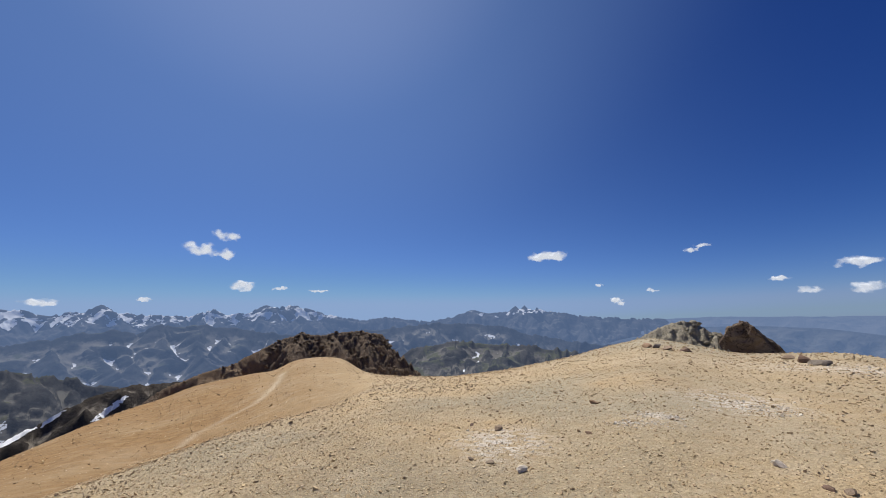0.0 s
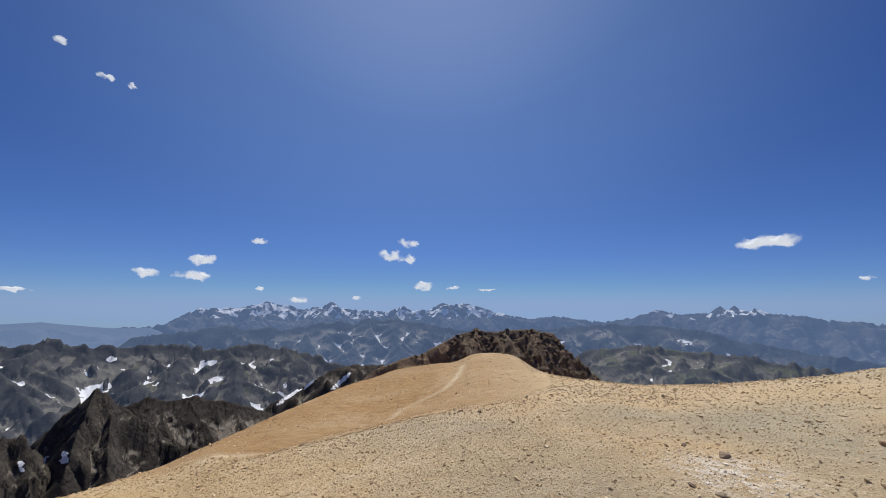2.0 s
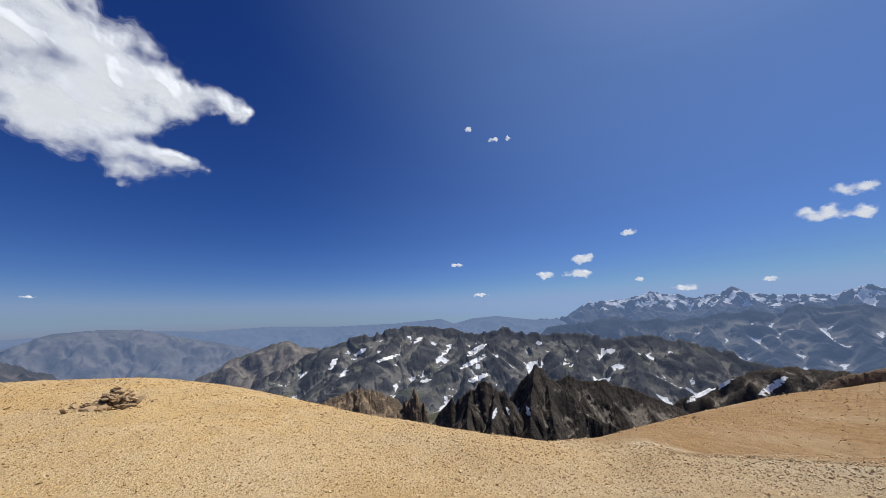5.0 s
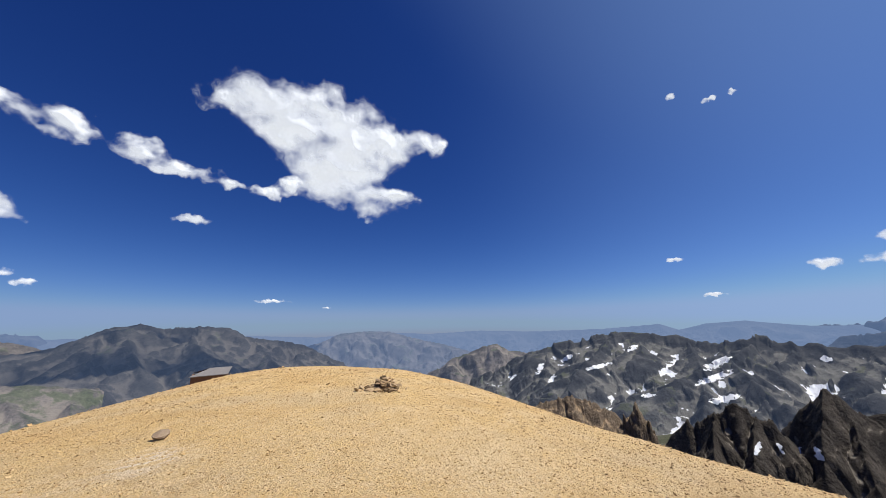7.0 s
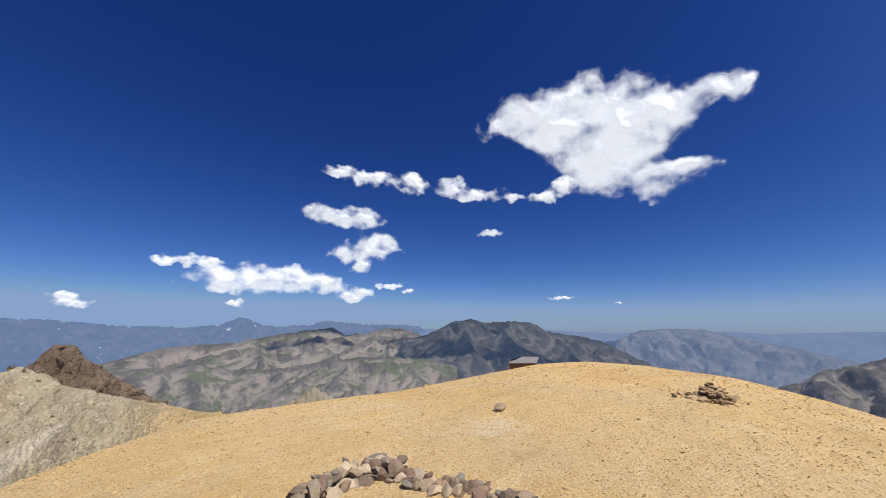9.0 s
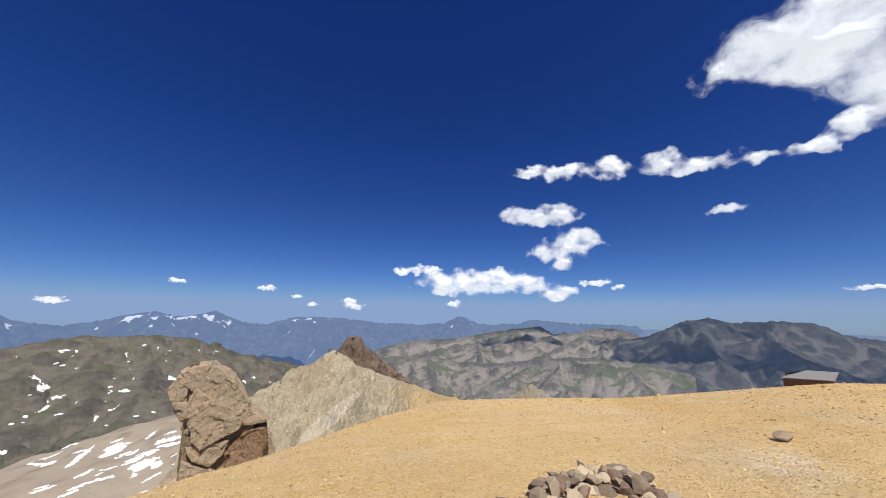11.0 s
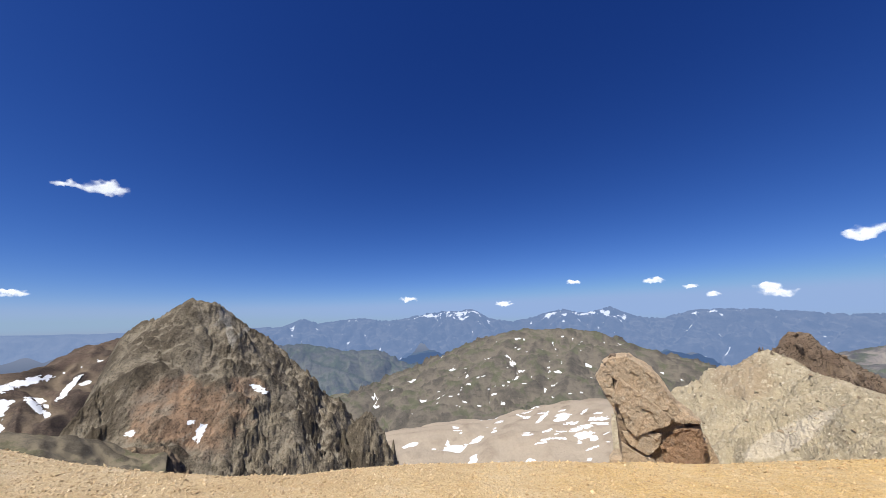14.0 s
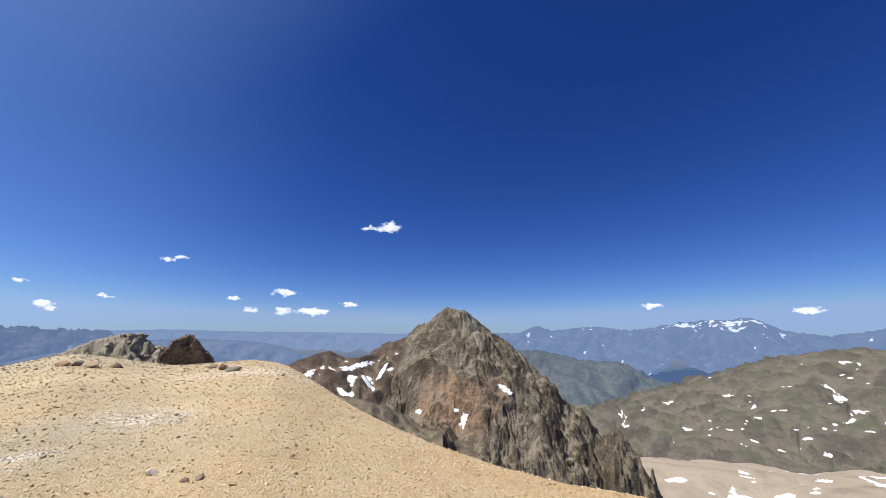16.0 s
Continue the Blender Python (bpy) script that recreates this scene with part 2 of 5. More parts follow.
def gravel_material():
    """Ochre to grey weathered gravel of the summit, with white quartz litter and a worn trail."""
    n = Nodes("summit_gravel")
    ochre, white, trail, dark, rust_shade = (n.attribute(a) for a in ("ochre", "white", "trail", "dark", "rust_shade"))
    broad, mid, fine = n.noise(0.35, 5, 0.6), n.noise(2.3, 5, 0.6), n.noise(38, 4, 0.7)
    chip = n.cells(26, "F1", out="Color")
    hue = n.t.nodes.new("ShaderNodeSeparateColor")
    n.put(hue.inputs[0], chip)
    beige, gold, grey = (0.555, 0.43, 0.262), (0.685, 0.47, 0.195), (0.515, 0.42, 0.28)
    colour = n.mix(n.ramp(ochre, 0.0, 1.0), beige, gold)
    colour = n.mix(n.ramp(broad, 0.44, 0.7, 0, 0.55), colour, grey)
    colour = n.mix(n.ramp(mid, 0.5, 0.75, 0, 0.45), colour, (0.56, 0.34, 0.14))
    colour = n.mix(n.math("MULTIPLY", n.attribute("grey"), 0.9), colour, (0.37, 0.35, 0.265))
    # orange-brown soil, with the slope's weaker light painted in as a darker tone
    colour = n.mix(n.math("MULTIPLY", rust_shade, 0.85), colour, n.mix(n.ramp(mid, 0.35, 0.65), (0.20, 0.115, 0.045), (0.31, 0.185, 0.08)))
    colour = n.mix(n.math("MULTIPLY", dark, 0.75), colour, (0.16, 0.125, 0.095))
    colour = n.mix(n.math("MULTIPLY", trail, 0.75), colour, (0.56, 0.46, 0.32))
    colour = n.mix(n.ramp(hue.outputs[0], 0.0, 1.0, 0.0, 0.5), colour, n.mix(hue.outputs[1], (0.40, 0.285, 0.15), (0.76, 0.61, 0.39)))
    colour = n.mix(n.math("MULTIPLY", n.attribute("grey"), 0.5), colour, (0.37, 0.35, 0.265))
    colour = n.mix(n.math("MULTIPLY", rust_shade, 0.65), colour, (0.285, 0.168, 0.07))
    colour = n.mix(n.math("MULTIPLY", trail, 0.7), colour, (0.70, 0.61, 0.47))
    quartz = n.math("MULTIPLY", white, n.ramp(n.noise(7, 5, 0.7, stretch=((0, 0, 0.9), (1, 0.45, 1))), 0.44, 0.56))
    colour = n.mix(quartz, colour, (0.80, 0.75, 0.67))
    # pale and brown drifts a step wide; shade between hand-wide clods painted in
    clod, drift = n.noise(11, 6, 0.72), n.noise(1.1, 5, 0.62, stretch=((0, 0, 0.4), (1, 2.2, 1)))
    wide = n.noise(0.23, 5, 0.6, warp=0.6)
    colour = n.mix(n.ramp(wide, 0.5, 0.66, 0, 0.5), colour, n.mix(ochre, (0.45, 0.335, 0.195), (0.56, 0.36, 0.145)))
    colour = n.mix(n.ramp(wide, 0.32, 0.46, 0.4, 0), colour, n.mix(ochre, (0.60, 0.50, 0.345), (0.72, 0.56, 0.33)))
    colour = n.mix(n.ramp(drift, 0.5, 0.72, 0, 0.5), colour, n.mix(ochre, (0.62, 0.52, 0.37), (0.74, 0.58, 0.34)))
    colour = n.mix(n.ramp(drift, 0.28, 0.46, 0.42, 0), colour, n.mix(ochre, (0.36, 0.27, 0.165), (0.47, 0.30, 0.125)))
    colour = n.mix(n.math("MULTIPLY", n.math("SUBTRACT", rust_shade, n.math("MULTIPLY", trail, 0.8)), 0.6), colour, n.mix(n.ramp(mid, 0.38, 0.62), (0.25, 0.145, 0.058), (0.37, 0.225, 0.098)))
    # hollows of the clod bump darkened for the shade in them
    colour = n.mix(n.ramp(clod, 0.36, 0.52, 0.26, 0), colour, n.mix(ochre, (0.32, 0.24, 0.145), (0.43, 0.275, 0.115)))
    colour = n.mix(n.ramp(fine, 0.3, 0.6, 0.26, 0), colour, (0.27, 0.185, 0.10))
    n.bump(n.math("ADD", n.math("MULTIPLY", n.cells(30), 0.6), n.math("ADD", fine, n.math("MULTIPLY", clod, 1.8))), 0.9, 0.034)
    return n.finish(colour, 0.95, 0.15)


def rock_material(name, a, b, dark, scale=1.0, lichen=None, joints=0.5, scree=None):
    n = Nodes(name)
    big, mid, fine = n.noise(0.7 * scale, 5, 0.6), n.noise(4 * scale, 6, 0.65), n.noise(22 * scale, 4, 0.7)
    colour = n.mix(n.ramp(big, 0.35, 0.65), a, b)
    colour = n.mix(n.ramp(mid, 0.5, 0.72, 0, 0.7), colour, dark)
    if lichen:
        colour = n.mix(n.ramp(n.noise(2.1 * scale, 5, 0.7), 0.55, 0.68, 0, 0.7), colour, lichen)
    colour = n.mix(n.ramp(fine, 0.32, 0.6, 0.5, 0), colour, tuple(0.4 * c for c in dark))
    seam = n.noise(0.8 * scale, 4, 0.55, stretch=((0.5, 0.35, 0.9), (1, 1, 2.4)), warp=0.4)
    crack = n.math("MULTIPLY", n.ramp(n.math("ABSOLUTE", n.math("SUBTRACT", seam, 0.5)), 0.0, 0.016, 1, 0), joints)
    colour = n.mix(crack, colour, tuple(0.35 * c for c in dark))
    if scree:
        loose = n.math("ADD", n.attribute("scree"), n.math("MULTIPLY", n.math("SUBTRACT", mid, 0.5), 0.8))
        colour = n.mix(n.ramp(loose, 0.2, 0.7, 0, 0.85), colour, n.mix(fine, tuple(0.6 * c for c in scree), tuple(1.3 * c for c in scree)))
    n.bump(n.math("ADD", n.math("MULTIPLY", fine, 0.6), n.math("SUBTRACT", mid, n.math("MULTIPLY", crack, 0.5))), 0.9, 0.16 / scale)
    return n.finish(colour, 0.9, 0.2)


def stone_material(name, *shades, dirt=(0.09, 0.07, 0.055), warm=False):
    """Loose stones: each takes its own shade."""
    n = Nodes(name)
    pick = n.math("FRACT", n.math("ADD", n.island(), n.math("MULTIPLY", n.chance(), 3.7)))
    colour = shades[0]
    for i, s in enumerate(shades[1:], 1):
        colour = n.mix(n.ramp(pick, i / len(shades) - 0.04, i / len(shades) + 0.04), colour, s)
    fine = n.noise(30, 5, 0.7)
    colour = n.mix(n.ramp(fine, 0.35, 0.65, 0.45, 0), colour, dirt)
    colour = n.mix(n.ramp(n.noise(9, 4, 0.6), 0.55, 0.7, 0, 0.4), colour, (0.5, 0.43, 0.34))
    if warm:
        colour = n.mix(n.math("MULTIPLY", n.attribute("ochre"), 0.75), colour, n.mix(1.0, colour, (1.0, 0.86, 0.6), "MULTIPLY"))
    n.bump(fine, 0.6, 0.01)
    return n.finish(colour, 0.88, 0.25)


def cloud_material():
    """White cumulus: dense inside, fraying to nothing at the rim; a painted glow stands in for scattered sunlight."""
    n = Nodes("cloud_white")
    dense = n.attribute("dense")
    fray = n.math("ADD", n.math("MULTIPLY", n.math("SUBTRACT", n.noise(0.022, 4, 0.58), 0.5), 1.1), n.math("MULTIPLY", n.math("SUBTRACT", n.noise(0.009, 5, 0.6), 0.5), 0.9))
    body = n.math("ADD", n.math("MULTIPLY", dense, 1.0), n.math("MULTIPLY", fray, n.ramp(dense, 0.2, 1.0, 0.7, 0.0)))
    # painted glow in place of sunlight scattered inside the cloud
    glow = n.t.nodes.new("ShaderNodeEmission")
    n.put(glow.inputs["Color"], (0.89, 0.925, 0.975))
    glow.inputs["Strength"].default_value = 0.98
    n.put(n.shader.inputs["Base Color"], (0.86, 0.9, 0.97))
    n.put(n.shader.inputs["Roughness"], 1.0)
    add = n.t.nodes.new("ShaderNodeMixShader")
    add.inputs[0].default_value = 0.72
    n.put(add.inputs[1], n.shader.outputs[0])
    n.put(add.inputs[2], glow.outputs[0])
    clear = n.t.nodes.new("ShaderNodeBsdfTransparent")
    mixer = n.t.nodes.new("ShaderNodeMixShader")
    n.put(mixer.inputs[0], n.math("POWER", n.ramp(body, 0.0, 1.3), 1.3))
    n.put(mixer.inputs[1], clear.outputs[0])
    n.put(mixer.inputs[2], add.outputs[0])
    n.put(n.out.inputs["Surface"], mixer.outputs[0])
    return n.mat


GRAVEL = gravel_material()
CHIPS = stone_material("gravel_chips", (0.55, 0.415, 0.245), (0.62, 0.49, 0.305), (0.46, 0.345, 0.205), (0.68, 0.56, 0.385), (0.60, 0.455, 0.265), (0.40, 0.295, 0.18), dirt=(0.32, 0.23, 0.13), warm=True)
EDGE_CHIPS = stone_material("edge_chips", (0.48, 0.37, 0.235), (0.57, 0.455, 0.305), (0.38, 0.29, 0.185), dirt=(0.24, 0.18, 0.115))
RUST_CHIPS = stone_material("rust_chips", (0.30, 0.18, 0.085), (0.42, 0.29, 0.16), (0.22, 0.14, 0.08), dirt=(0.15, 0.10, 0.06))
STONES = stone_material("ring_stones", (0.34, 0.25, 0.17), (0.17, 0.125, 0.09), (0.56, 0.45, 0.31), (0.25, 0.215, 0.175), (0.40, 0.26, 0.16), (0.22, 0.14, 0.10))
CAIRN_STONE = stone_material("cairn_stones", (0.42, 0.285, 0.145), (0.27, 0.185, 0.10), (0.54, 0.39, 0.22), (0.36, 0.25, 0.14))
PALE_STONE = stone_material("pale_stone", (0.72, 0.65, 0.54), (0.62, 0.54, 0.43), dirt=(0.42, 0.36, 0.28))
# brown rock, darkened further to hold the knoll's backlit shade
KNOLL_ROCK = rock_material("knoll_rock", (0.155, 0.112, 0.08), (0.215, 0.162, 0.115), (0.075, 0.056, 0.042), 1.0, scree=(0.235, 0.165, 0.105))
GREY_ROCK = rock_material("grey_rock", (0.36, 0.33, 0.26), (0.33, 0.29, 0.22), (0.24, 0.215, 0.17), 1.2, (0.31, 0.30, 0.22), joints=0.1)
# darker tawny for the boulder's core: shade put into its joints by colour
SEAM_ROCK = rock_material("seam_rock", (0.28, 0.205, 0.135), (0.34, 0.255, 0.175), (0.13, 0.095, 0.065), 2.4)
RED_ROCK = rock_material("reddish_rock", (0.34, 0.22, 0.135), (0.29, 0.185, 0.115), (0.19, 0.125, 0.085), 1.6, (0.36, 0.27, 0.19), joints=0.4)
_q = Nodes("white_quartz")
QUARTZ = _q.finish(_q.mix(_q.noise(20, 4), (0.62, 0.56, 0.46), (0.74, 0.68, 0.58)), 0.7, 0.4)
BROWN_ROCK = rock_material("brown_rock", (0.19, 0.135, 0.095), (0.27, 0.205, 0.15), (0.09, 0.064, 0.047), 1.0, joints=0.8)
TAWNY_ROCK = rock_material("tawny_rock", (0.50, 0.375, 0.25), (0.42, 0.335, 0.235), (0.20, 0.15, 0.10), 2.8, (0.50, 0.45, 0.36), joints=0.3)

def spur_material():
    """Grey-tan scree of a spur: stones of many shades, a pale worn gully, ochre gravel at its foot."""
    n = Nodes("spur_scree")
    broad, mid, fine = n.noise(0.5, 5, 0.6), n.noise(3.2, 6, 0.7), n.noise(24, 5, 0.7)
    hue = n.t.nodes.new("ShaderNodeSeparateColor")
    n.put(hue.inputs[0], n.cells(7, "F1", out="Color"))
    colour = n.mix(n.ramp(broad, 0.38, 0.64), (0.385, 0.33, 0.225), (0.48, 0.41, 0.285))
    colour = n.mix(n.ramp(mid, 0.48, 0.7, 0, 0.6), colour, (0.345, 0.295, 0.20))
    colour = n.mix(n.ramp(n.math("ADD", n.attribute("dark"), n.math("SUBTRACT", mid, 0.5)), 0.3, 0.8, 0, 0.6), colour, (0.34, 0.25, 0.165))
    colour = n.mix(n.ramp(hue.outputs[0], 0.35, 1.0, 0, 0.55), colour, n.mix(hue.outputs[1], (0.30, 0.24, 0.16), (0.68, 0.60, 0.46)))
    worn = n.math("ADD", n.attribute("trail"), n.math("MULTIPLY", n.math("SUBTRACT", mid, 0.5), 0.9))
    colour = n.mix(n.ramp(worn, 0.3, 0.75, 0, 0.75), colour, (0.62, 0.55, 0.44))
    rusty = n.math("ADD", n.attribute("ochre"), n.math("MULTIPLY", n.math("SUBTRACT", mid, 0.5), 0.8))
    colour = n.mix(n.ramp(rusty, 0.1, 1.0, 0, 0.85), colour, (0.64, 0.45, 0.20))
    colour = n.mix(n.ramp(fine, 0.3, 0.58, 0.5, 0), colour, (0.27, 0.22, 0.15))
    n.bump(n.math("ADD", n.math("MULTIPLY", n.cells(9), 0.8), n.math("ADD", fine, mid)), 0.9, 0.1)
    return n.finish(colour, 0.95, 0.12)


SPUR_SCREE = spur_material()
SPUR_CHIPS = stone_material("spur_chips", (0.40, 0.345, 0.24), (0.50, 0.43, 0.31), (0.30, 0.25, 0.17), (0.62, 0.55, 0.43), dirt=(0.2, 0.165, 0.115))
# colour of the painted haze on the ranges
HAZE_GLOW = (0.16, 0.25, 0.45)
# the far valley's blue is painted haze as well
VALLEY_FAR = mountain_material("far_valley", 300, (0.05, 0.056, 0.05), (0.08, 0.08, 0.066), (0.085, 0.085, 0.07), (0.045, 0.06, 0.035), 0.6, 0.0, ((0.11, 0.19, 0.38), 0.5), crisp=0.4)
VALLEY = mountain_material("valley", 160, (0.15, 0.14, 0.12), (0.20, 0.18, 0.15), (0.15, 0.14, 0.112), (0.075, 0.082, 0.05), 0.5)
PYRAMID = mountain_material("pyramid_rock", 42, (0.115, 0.095, 0.07), (0.27, 0.232, 0.175), (0.25, 0.22, 0.17), None, 0, 0.0, zone=((0.33, 0.215, 0.14), (0.265, 0.215, 0.165), (0.36, 0.335, 0.29)), relief=0.08, crisp=1.25)
# rock darkened to paint in the shade of the crags' backlit faces
CRAG = mountain_material("shade_dark_crag", 50, (0.055, 0.048, 0.042), (0.095, 0.082, 0.07), (0.23, 0.205, 0.172), None, 0, 0.05, relief=0.05)
CRAG_BROWN = mountain_material("brown_crag", 22, (0.15, 0.115, 0.085), (0.20, 0.155, 0.11), (0.34, 0.25, 0.16), relief=0.05)
RUSSET = mountain_material("russet_hill", 70, (0.075, 0.06, 0.05), (0.13, 0.095, 0.075), (0.15, 0.118, 0.086), None, 0, 0.6)
# slate, foothill, dun, turf and limestone carry a fainter painted haze glow
SLATE = mountain_material("slate_mountain", 110, (0.04, 0.041, 0.044), (0.075, 0.074, 0.072), (0.15, 0.145, 0.13), (0.085, 0.09, 0.052), 0.35, 0.5, (HAZE_GLOW, 0.08), crisp=0.6)
FOOT = mountain_material("foothill", 120, (0.045, 0.047, 0.05), (0.085, 0.083, 0.08), (0.16, 0.152, 0.135), (0.09, 0.098, 0.06), 0.45, 0.42, (HAZE_GLOW, 0.11), crisp=0.6)
DUN = mountain_material("dun_hill", 100, (0.088, 0.076, 0.058), (0.135, 0.117, 0.089), (0.142, 0.122, 0.092), (0.092, 0.094, 0.054), 0.44, 0.33, (HAZE_GLOW, 0.05), crisp=0.7, fans=0.15)
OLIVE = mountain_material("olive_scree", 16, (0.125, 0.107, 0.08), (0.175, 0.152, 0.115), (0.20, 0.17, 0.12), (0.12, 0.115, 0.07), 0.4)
TURF = mountain_material("turf_hill", 200, (0.06, 0.06, 0.05), (0.10, 0.097, 0.078), (0.10, 0.10, 0.074), (0.058, 0.07, 0.04), 0.55, 0.0, (HAZE_GLOW, 0.24), crisp=0.9)
PALE = mountain_material("pale_limestone", 210, (0.10, 0.09, 0.08), (0.24, 0.21, 0.182), (0.225, 0.198, 0.165), (0.085, 0.098, 0.05), 0.46, 0.0, (HAZE_GLOW, 0.12), crisp=0.8, fans=0.25)
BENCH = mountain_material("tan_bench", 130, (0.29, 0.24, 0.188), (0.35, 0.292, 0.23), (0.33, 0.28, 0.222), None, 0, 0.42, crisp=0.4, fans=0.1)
# the cloud's shadow is partly painted: rock colours darkened besides the cast shade
GLOOM = mountain_material("shaded_massif", 120, (0.045, 0.044, 0.044), (0.078, 0.074, 0.07), (0.105, 0.097, 0.088), (0.085, 0.092, 0.062), 0.3, 0.0, (HAZE_GLOW, 0.17))
SECOND = mountain_material("blue_range", 130, (0.026, 0.03, 0.036), (0.062, 0.063, 0.066), (0.16, 0.155, 0.14), (0.08, 0.088, 0.06), 0.3, 0.45, (HAZE_GLOW, 0.36), crisp=0.5)
FAR, FAR_LOW = (mountain_material(nm, 150, (0.04, 0.045, 0.055), (0.075, 0.075, 0.08), (0.10, 0.10, 0.10), None, 0, sn, (HAZE_GLOW, am), snow_line=ln, crisp=0.25, gully=gl, fans=0.06) for nm, ln, am, sn, gl in (("far_range", 45, 0.5, 0.94, 0.14), ("far_low_range", -30, 0.62, 0.92, 0.28)))
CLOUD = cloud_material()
ROOF = Nodes("tin_roof")
ROOF = ROOF.finish(ROOF.mix(ROOF.noise(3, 4), (0.17, 0.16, 0.16), (0.23, 0.22, 0.215)), 0.8, 0.15)
PLANK = Nodes("weathered_plank")
PLANK = PLANK.finish(PLANK.mix(PLANK.noise(6, 4, stretch=((0, 0, 0), (1, 1, 0.1))), (0.16, 0.085, 0.05), (0.24, 0.13, 0.08)), 0.85)
# mostly painted haze: the glow outweighs the rock
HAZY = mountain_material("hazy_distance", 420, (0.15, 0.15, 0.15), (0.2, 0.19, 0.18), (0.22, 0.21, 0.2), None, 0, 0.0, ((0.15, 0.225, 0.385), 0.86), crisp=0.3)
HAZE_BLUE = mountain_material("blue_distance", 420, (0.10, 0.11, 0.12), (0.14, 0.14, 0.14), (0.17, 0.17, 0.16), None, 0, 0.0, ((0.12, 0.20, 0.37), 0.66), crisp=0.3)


# ---- mesh tools ----
def mesh_object(name, verts, faces, mats, smooth=True, parent=None):
    """An object from arrays of points and of triangles or quads."""
    me = bpy.data.meshes.new(name)
    faces = np.asarray(faces, np.int32)
    k = faces.shape[1]
    me.vertices.add(len(verts))
    me.vertices.foreach_set("co", np.asarray(verts, np.float32).ravel())
    me.loops.add(faces.size)
    me.loops.foreach_set("vertex_index", faces.ravel())
    me.polygons.add(len(faces))
    me.polygons.foreach_set("loop_start", np.arange(0, faces.size, k, dtype=np.int32))
    me.polygons.foreach_set("use_smooth", np.full(len(faces), smooth))
    for m in mats if isinstance(mats, (list, tuple)) else [mats]:
        me.materials.append(m)
    me.update(calc_edges=True)
    ob = new(name, me)
    if parent:
        ob.parent = parent
    return ob


def part(name, bm, material, parent, label=""):
    me = bpy.data.meshes.new(name)
    bm.to_mesh(me)
    bm.free()
    me.materials.append(material)
    ob = new(name, me)
    ob.parent = parent
    return tagged(ob, label)


def grid_faces(nr, na, closed=False):
    i = np.arange(nr - 1)[:, None] * na
    j = np.arange(na if closed else na - 1)[None, :]
    k = (j + 1) % na
    return np.stack([i + j, i + k, i + na + k, i + na + j], -1).reshape(-1, 4)


def polar(az, r):
    a = np.radians(az)
    return -np.sin(a) * r, np.cos(a) * r


def spot(az, r, z=None):
    """A place on the ground at a bearing and distance."""
    x, y = polar(az, r)
    return Vector((float(x), float(y), float(ground_height(x, y)) if z is None else z))


# ---- the ground: the summit and the valleys below ----
# bearing, distance and height angle of the summit's brow, seen from the middle
BROW = [
    (3, 34, -8.0), (7, 35, -7.5), (9.4, 36, -7.0), (11, 36.5, -5.7), (12.6, 37, -4.7), (16.4, 37, -4.5), (19.6, 37.5, -4.8), (21.2, 38, -6.0), (24, 39, -6.1), (27, 40, -6.5), (31, 40, -7.0), (34, 39, -8.1), (37.4, 37, -8.8), (40.4, 34, -9.8), (43, 32, -10.7),
    (51, 24, -13.5), (60, 13, -16.3), (68, 8.5, -17.0), (76, 7.5, -16.4), (82, 7.8, -15.6), (94, 9.5, -13.3), (102, 12, -10.9),
    (110, 15, -8.5), (119, 19, -6.5), (128, 22, -5.7), (135, 23, -5.5), (142, 22, -6.1), (155, 17, -8.6), (163, 14.5, -10.0),
    (179, 13, -11.0), (188, 13, -11.4), (198, 10, -13.8), (211, 8, -17.0), (224, 7, -18.6), (240, 6.5, -19.7), (263, 6.5, -19.7),
    (272, 7, -18.5), (281, 8, -16.4), (289, 10, -13.7), (294, 13, -11.5),
]
BROW_B = [(298, 18, -9.3), (301, 24, -7.4), (305, 32, -5.1), (309, 37, -4.4), (318, 40, -4.8), (327, 42, -2.9), (331, 40, -3.7), (338, 36, -5.6), (347, 34, -7.4), (356, 33, -8.3)]
_rows = np.array(BROW + BROW_B)
_az = np.arange(0, 360, 0.5)
_kernel = np.exp(-0.5 * (np.arange(-8, 9) * 0.5 / 0.9) ** 2)
_kernel /= _kernel.sum()
_brow = []
for _c in (1, 2):
    _v = np.interp(_az, _rows[:, 0], _rows[:, _c], period=360)
    _brow.append(np.convolve(np.r_[_v[-8:], _v, _v[:8]], _kernel, "valid"))


